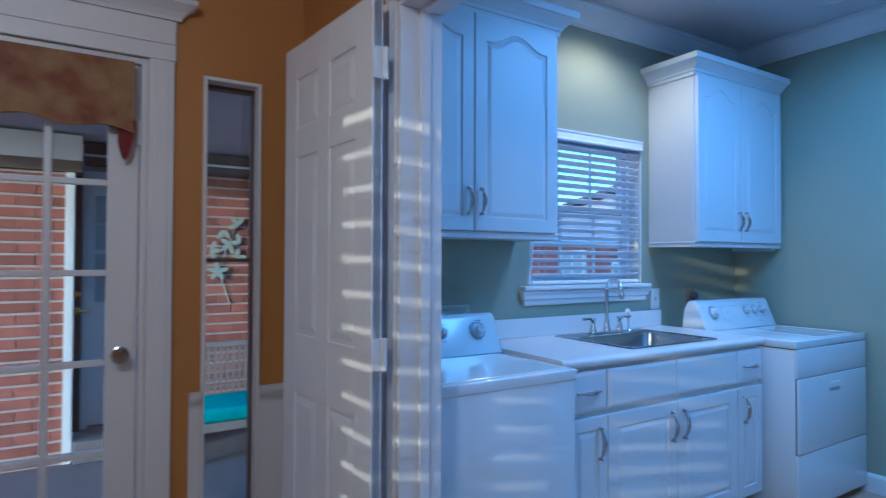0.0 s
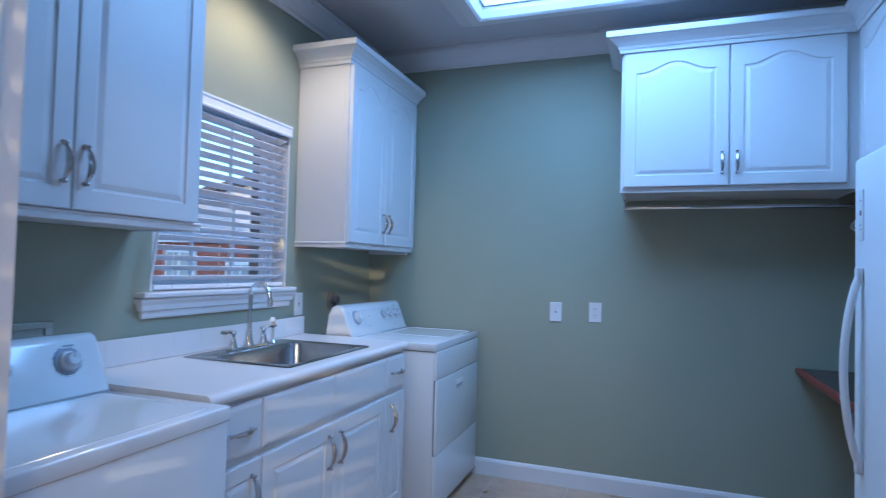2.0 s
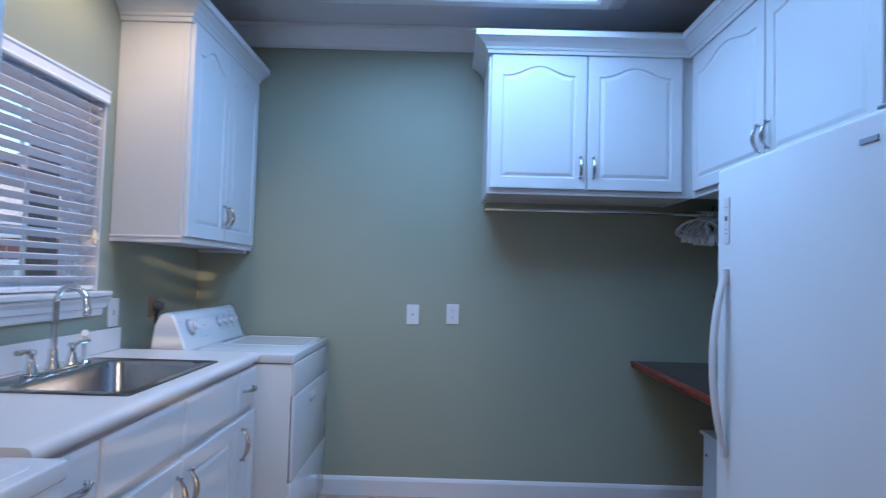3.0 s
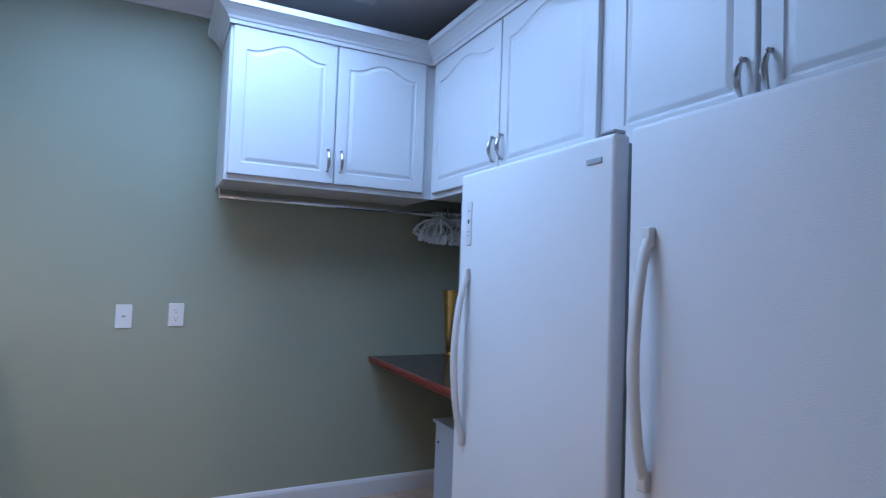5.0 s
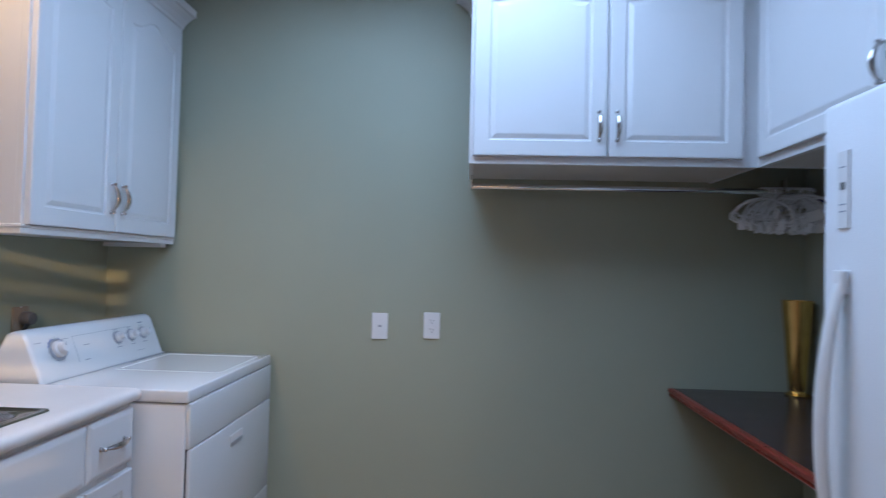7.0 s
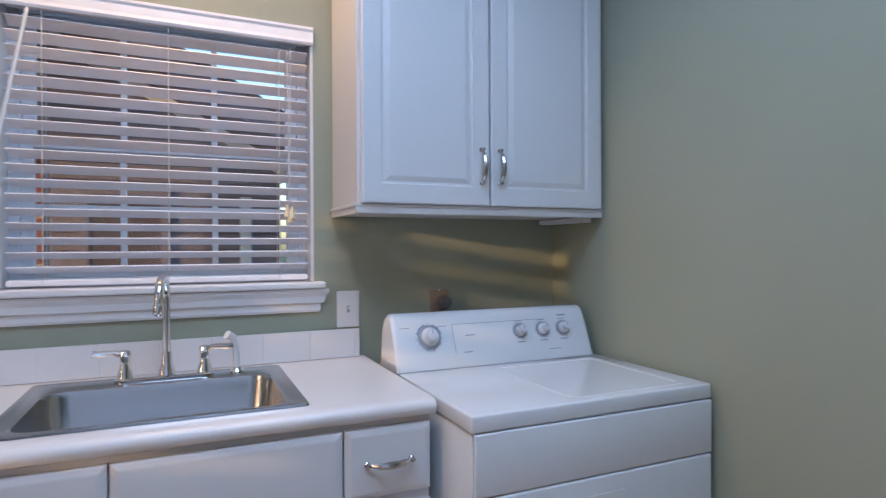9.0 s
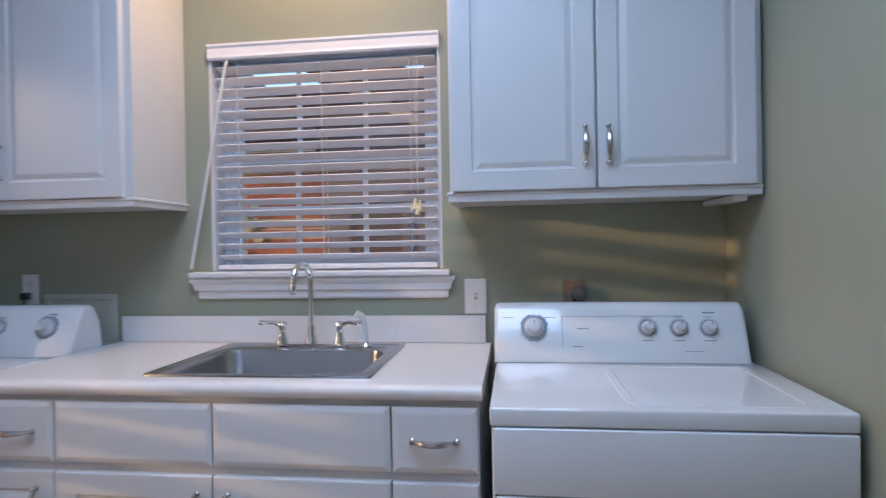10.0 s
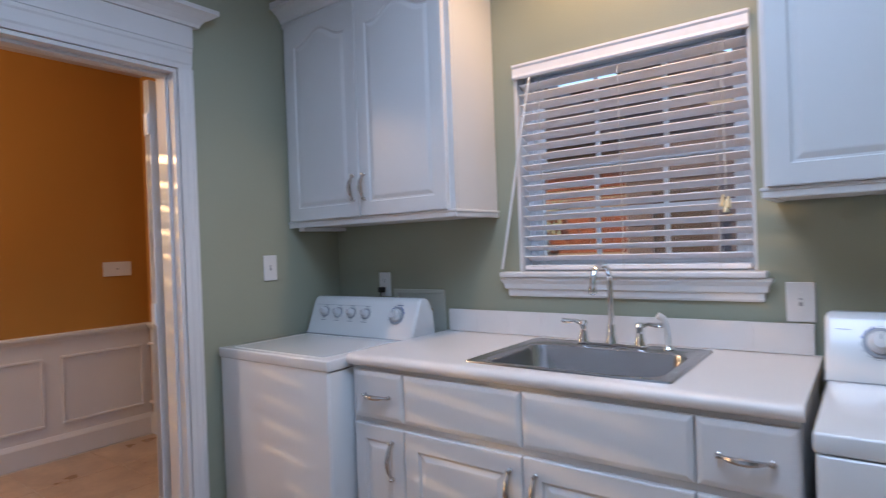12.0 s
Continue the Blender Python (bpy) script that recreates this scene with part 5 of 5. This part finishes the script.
far_wall = brick_wall("brick_wall_far", -3.86, -2.19, YB, -0.05, 2.45, "red brick house wall with pale mortar joints across the patio", [(-3.86, -3.24, 0.12, 1.93)])
near_wall = brick_wall("brick_wall_near", -6.5, -3.94, YN, -0.05, 1.88, "red brick return wall with pale mortar joints beside the patio")
b = box(bm_new(), -6.5, -3.85, YN - 0.015, YN + 0.2, 1.961, 2.13)
structure("upper_wall", b, SOFFIT, "mauve grey boarded wall above the brick", "wall")
b = box(bm_new(), -6.5, -3.85, YN - 0.03, YN + 0.2, 1.881, 1.960, 0.004)
structure("brick_cap_beam", b, WOODD, "dark brown beam on top of the brick wall", "beam")
b = box(bm_new(), -3.939, -3.888, YN - 0.02, YN + 0.12, -0.029, 1.88, 0.004)
structure("corner_board", b, FASCIA, "white painted corner board at the end of the brick wall", "trim")
b = box(bm_new(), -3.93, -3.895, YN + 0.121, YB - 0.001, -0.029, 1.88)
structure("recess_wall", b, SOFFIT, "mauve grey side wall of the door recess", "wall")
b = bm_new()
rings(b, [[(x, y, z) for y, z in ((1.05, 2.26), (YB - 0.01, 2.12), (YB - 0.01, 2.18), (1.05, 2.32))] for x in (-6.5, -2.25)])
structure("porch_ceiling", b, SOFFIT, "mauve grey painted sloping porch ceiling", "ceiling")
b = box(bm_new(), -3.84, -2.25, YB - 0.10, YB - 0.012, 1.965, 2.115, 0.004)
structure("porch_beam", b, WOODD, "dark brown porch beam over the door", "beam")
b = box(bm_new(), -3.84, -2.25, YB - 0.115, YB - 0.101, 2.02, 2.037, 0.002)
structure("drip_strip", b, FASCIA, "thin white drip strip on the porch beam", "trim")
b = bm_new()
rings(b, [[(-6.7, 1.0, 2.54), (-2.15, 1.0, 2.54), (-2.5, YB + 4, 4.2), (-6.7, YB + 4, 4.2)], [(-6.7, 1.0, 2.58), (-2.15, 1.0, 2.58), (-2.5, YB + 4, 4.24), (-6.7, YB + 4, 4.24)]])
structure("roof_far", b, SHINGLE, "grey brown shingle roof across the patio", "roof")
pd = thing("door_2", (-3.45, YB + 0.05, 0.12), "white half glazed door with brass furniture across the patio", "door")
pd["kind"] = "structure"
for q in ((-3.845, -3.80, 0.12, 1.93), (-3.29, -3.24, 0.12, 1.93), (-3.80, -3.29, 1.88, 1.93)):
    part("door_frame", box(bm_new(), q[0], q[1], YB - 0.02, YB + 0.1, q[2], q[3], 0.004), FASCIA, pd)
part("dark_jamb", box(bm_new(), -3.894, -3.8455, YB - 0.06, YB + 0.05, 0.12, 1.93, 0.002), WOODD, pd)
b = bm_new()
x0, x1 = -3.798, -3.292
for q in ((x0, x0 + 0.03, 0.13, 1.878), (x1 - 0.07, x1, 0.13, 1.878), (x0 + 0.03, x1 - 0.07, 0.13, 1.00), (x0 + 0.03, x1 - 0.07, 1.765, 1.878), (x0 + 0.03, x1 - 0.07, 1.345, 1.375), (x0 + 0.03, x1 - 0.07, 1.555, 1.57)):
    box(b, q[0], q[1], YB + 0.03, YB + 0.07, q[2], q[3], 0.003)
lf = part("leaf", b, FASCIA, pd)
part("pane", box(bm_new(), x0 + 0.025, x1 - 0.065, YB + 0.048, YB + 0.052, 0.99, 1.775), GLASS, lf)
b = lathe(bm_new(), Matrix.Translation((-3.87, YB - 0.061, 0.95)) @ pose(0, 0, 0, 90), [(0.026, 0), (0.026, 0.008), (0.012, 0.014), (0.012, 0.05)], 16)
tube(b, [(-3.87, YB - 0.11, 0.95), (-3.79, YB - 0.115, 0.955)], 0.009, 8)
part("handle", b, BRASS, pd)
b = lathe(bm_new(), Matrix.Translation((-3.868, YB - 0.061, 1.068)) @ pose(0, 0, 0, 90), [(0.024, 0), (0.024, 0.012), (0.014, 0.02), (0.001, 0.021)], 16)
part("deadbolt", b, BRASS, pd)
b = box(bm_new(), -3.88, -3.20, YB - 0.32, YB - 0.061, -0.029, 0.115, 0.01)
structure("door_step", b, PAVE, "pale concrete door step", "step")
b = box(bm_new(), -3.90, -3.1, YB + 0.25, YB + 0.28, 0, 2.4)
structure("room_beyond", b, CEIL, "pale inner wall seen through the far door", "wall")

# gabled end of the house, seen through the laundry window
YG = 2.02


def rake(x, base, slope=0.55):
    return base - slope * (x + 1.5)


def sloping(y0, y1, x0, x1, lo, hi):
    return rings(bm_new(), [[(x0, y, rake(x0, lo)), (x1, y, rake(x1, lo)), (x1, y, rake(x1, hi)), (x0, y, rake(x0, hi))] for y in (y0, y1)])


b = bm_new()
rings(b, [[(-2.08, y, -0.05), (-0.78, y, -0.05), (-0.78, y, rake(-0.78, 2.17)), (-2.08, y, rake(-2.08, 2.17))] for y in (YG, YG + 0.18)])
gw = structure("gable_wall", b, GABLE, "dusky mauve boarded gable wall beyond the patio", "wall")
for k in range(24):
    z = 0.02 + k * 0.105
    x1 = min(-0.785, -1.5 + (2.15 - z - 0.10) / 0.55)
    if x1 > -1.95:
        part("siding_board", box(bm_new(), -2.075, x1, YG - 0.017, YG - 0.001, z, z + 0.099, 0.002), GABLE, gw)
part("corner_trim", box(bm_new(), -1.04, -0.97, YG - 0.032, YG - 0.018, 0.0, 1.62, 0.004), FASCIA, gw)
b = box(bm_new(), -3.2, -2.081, YG + 0.24, YG + 0.40, 2.19, 2.50)
structure("gable_wall_upper", b, GABLE, "dusky mauve wall above the porch", "wall")
structure("frieze_board", sloping(YG - 0.035, YG - 0.002, -2.08, -0.62, 2.17, 2.25), FASCIA, "white painted sloping board at the top of the gable wall", "fascia")
structure("gable_soffit", sloping(YG - 0.50, YG + 0.30, -3.0, -0.60, 2.27, 2.29), GABLE, "mauve soffit under the gable overhang", "soffit")
structure("rake_board", sloping(YG - 0.55, YG - 0.502, -3.0, -0.58, 2.26, 2.40), GABLE, "mauve painted sloping rake board of the gable", "fascia")
structure("gable_roof", sloping(YG - 0.58, YG + 4.2, -3.0, -0.55, 2.405, 2.44), SHINGLE, "grey brown shingle slope of the gable roof", "roof")
gd = thing("door_3", (-1.75, YG - 0.02, 0), "dark glazed patio door in the gable wall", "door")
gd["kind"] = "structure"
for q in ((-1.93, -1.88, 0, 1.66), (-1.50, -1.45, 0, 1.66), (-1.88, -1.50, 1.61, 1.66)):
    part("door_frame", box(bm_new(), q[0], q[1], YG - 0.045, YG - 0.018, q[2], q[3], 0.004), GABLE, gd)
part("leaf", box(bm_new(), -1.88, -1.50, YG - 0.035, YG - 0.018, 0.0, 1.609, 0.003), WOODD, gd)

po = thing("patio_post", (0.53, 1.32, -0.03), "dark brown painted square patio post", "post")
part("shaft", box(bm_new(), 0.46, 0.60, 1.25, 1.39, -0.03, 2.45, 0.008), WOODD, po)
part("plinth", box(bm_new(), 0.44, 0.62, 1.23, 1.41, -0.029, 0.10, 0.006), WOODD, po)

# neighbour house to the east
nb = thing("neighbour_house", (8, 3.5, 0), "brick neighbour house with a mauve gable and white windows", "house")
part("wall", box(bm_new(), 4.0, 12, -1.5, 8.0, -0.1, 1.62), BRICK, nb)
b = bm_new()
rings(b, [[(x, -1.5, 1.62), (x, 8.0, 1.62), (x, 8.0, 1.85), (x, 1.5, 3.0), (x, -1.5, 2.45)] for x in (3.98, 4.2)])
part("gable", b, SOFFIT, nb)
part("frieze_board", box(bm_new(), 3.94, 3.979, -1.5, 8.0, 1.60, 1.68, 0.004), FASCIA, nb)
for y0, y1, z0, z1 in ((-1.9, 1.5, 2.38, 3.02), (8.4, 1.5, 1.79, 3.02)):
    b = bm_new()
    rings(b, [[(3.75, y0, z0), (12.3, y0, z0), (12.3, y1, z1), (3.75, y1, z1)], [(3.75, y0, z0 + 0.08), (12.3, y0, z0 + 0.08), (12.3, y1, z1 + 0.08), (3.75, y1, z1 + 0.08)]])
    part("roof_slope", b, SHINGLE, nb)
for y, z1 in ((5.25, 1.50), (4.0, 1.32), (2.6, 1.50), (0.8, 1.50)):
    w = part("window", box(bm_new(), 3.93, 3.998, y, y + 0.62, 0.75, z1, 0.01), FASCIA, nb)
    for q in (0.05, 0.34):
        part("pane", box(bm_new(), 3.915, 3.928, y + q, y + q + 0.23, 0.82, z1 - 0.07), GREYP, w)

# bench with a turquoise cushion
bench = thing("garden_bench", (-2.8, 1.9, -0.03), "grey wicker bench with an open lattice back on the patio", "bench")
BENX0, BENX1, BENY0, BENY1, BTOP = -3.30, -2.30, 1.63, 2.14, 0.71
part("seat", box(bm_new(), BENX0, BENX1, BENY0, BENY1, 0.19, 0.25, 0.01), WICKER, bench)
for x in (BENX0 + 0.03, BENX1 - 0.03):
    for y in (BENY0 + 0.04, BENY1 - 0.05):
        part("leg", tube(bm_new(), [(x, y, -0.029), (x, y, 0.19)], 0.022, 8), WICKER, bench)
b = bm_new()
box(b, BENX0, BENX1, BENY1 - 0.04, BENY1, BTOP - 0.04, BTOP, 0.008)
box(b, BENX0, BENX0 + 0.04, BENY1 - 0.04, BENY1, 0.25, BTOP - 0.04, 0.008)
box(b, BENX1 - 0.04, BENX1, BENY1 - 0.04, BENY1, 0.25, BTOP - 0.04, 0.008)
part("backrest_frame", b, WICKER, bench)
for k in range(21):
    x = BENX0 + 0.06 + k * 0.043
    part("back_slat", box(bm_new(), x, x + 0.018, BENY1 - 0.035, BENY1 - 0.01, 0.255, BTOP - 0.042), WICKER, bench)
b = bm_new()
for k in range(6):
    box(b, BENX0 + 0.04, BENX1 - 0.04, BENY1 - 0.042, BENY1 - 0.036, 0.385 + k * 0.05, 0.394 + k * 0.05)
part("back_weave", b, WICKER, bench)
cu = thing("cushion", (-2.8, 1.87, 0.25), "turquoise seat cushion with a tufted front on the bench", "cushion")
part("pad", box(bm_new(), BENX0 + 0.04, BENX1 - 0.04, BENY0 - 0.01, BENY1 - 0.06, 0.251, 0.345, 0.03, 4), TURQ, cu, smooth=True)
b = bm_new()
for k in range(9):
    x = BENX0 + 0.10 + k * 0.10
    lathe(b, Matrix.Translation((x, BENY0 - 0.012, 0.298)) @ pose(0, 0, 0, 90), [(0.013, -0.002), (0.012, 0.003), (0.001, 0.005)], 10)
part("tufts", b, TURQ, cu)

# flower wall decoration
fl = thing("wall_decoration", (-2.90, YB - 0.03, 1.4), "pale green metal flower decoration hung on the brick wall", "wall decoration")
rnd = random.Random(9)


def petal(m, l, w):
    loop0 = [m @ Vector((w * math.sin(math.pi * k / 6) * 1.0, l * (1 - math.cos(math.pi * k / 6)) / 2, 0)) for k in range(7)] + [m @ Vector((-w * math.sin(math.pi * k / 6), l * (1 - math.cos(math.pi * k / 6)) / 2, 0)) for k in range(5, 0, -1)]
    n = (m.to_3x3() @ Vector((0, 0, 1))) * 0.004
    return rings(bm_new(), [loop0, [p + n for p in loop0]])


for cx, cz, n, r0 in ((-2.95, 1.22, 5, 10), (-2.86, 1.43, 3, 60), (-3.00, 1.38, 3, 200), (-2.80, 1.58, 3, 330), (-2.91, 1.54, 2, 150), (-2.81, 1.32, 2, 280), (-2.78, 1.44, 2, 20)):
    for k in range(n):
        mm = frame_of((cx, YB - 0.03, cz), NX, NO) @ pose(0, 0, 0.003 * k, 0, 0, r0 + k * 68)
        part("petal", petal(mm, 0.080, 0.018), WHITEM, fl)
b = tube(bm_new(), [(-2.85, YB - 0.015, 0.96), (-2.94, YB - 0.02, 1.22), (-2.87, YB - 0.02, 1.42), (-2.80, YB - 0.015, 1.60)], 0.005, 6)
part("stem", b, WHITEM, fl)

# ---- bricks and tiles, last ----
brick_mesh = bpy.data.meshes.new("brick")
b = box(bm_new(), 0, 0.196, -0.008, 0.02, 0, 0.060, 0.0025, 1)
b.to_mesh(brick_mesh)
b.free()
brick_mesh.materials.append(BRICK)


def lay_bricks(wall, x0, x1, y, z0, z1, near):
    """Bricks as parts within the stretch near, the rest of them joined in one mesh."""
    rest, count, row = [], 0, 0
    z = z0
    while z + 0.06 < z1:
        x = x0 - (0.103 if row % 2 else 0)
        while x < x1 - 0.03:
            a, e = max(x, x0), min(x + 0.196, x1)
            if e - a > 0.02:
                if near[0] < a and a < near[1] and near[2] < z < near[3] and count < 295:
                    ob = new("brick", brick_mesh)
                    ob.location = (a, y, z)
                    ob.scale = ((e - a) / 0.196, 1, 1)
                    ob.parent = wall
                    count += 1
                else:
                    rest.append((a, e - a, z))
            x += 0.201
        z += 0.076
        row += 1
    verts, faces = [], []
    for x, w, z in rest:
        s = len(verts)
        for a, c, d in ((0, 0, 0.02), (w, 0, 0.02), (w, 0.06, 0.02), (0, 0.06, 0.02), (0.001, 0.001, -0.008), (w - 0.001, 0.001, -0.008), (w - 0.001, 0.059, -0.008), (0.001, 0.059, -0.008)):
            verts.append((x + a, y + d, z + c))
        faces += [(s + 4, s + 5, s + 6, s + 7), (s, s + 1, s + 5, s + 4), (s + 1, s + 2, s + 6, s + 5), (s + 2, s + 3, s + 7, s + 6), (s + 3, s, s + 4, s + 7)]
    me = bpy.data.meshes.new("brickwork")
    me.from_pydata(verts, [], faces)
    me.materials.append(BRICK)
    ob = new("brickwork", me)
    ob.parent = wall
    ob["kind"] = "stuff"


lay_bricks(far_wall, -3.235, -2.195, YB, -0.02, 2.05, (-3.3, -2.2, 0.1, 2.0))
lay_bricks(near_wall, -6.0, -3.942, YN, -0.02, 1.88, (-5.0, -3.9, 0.1, 2.0))
lay_tiles()
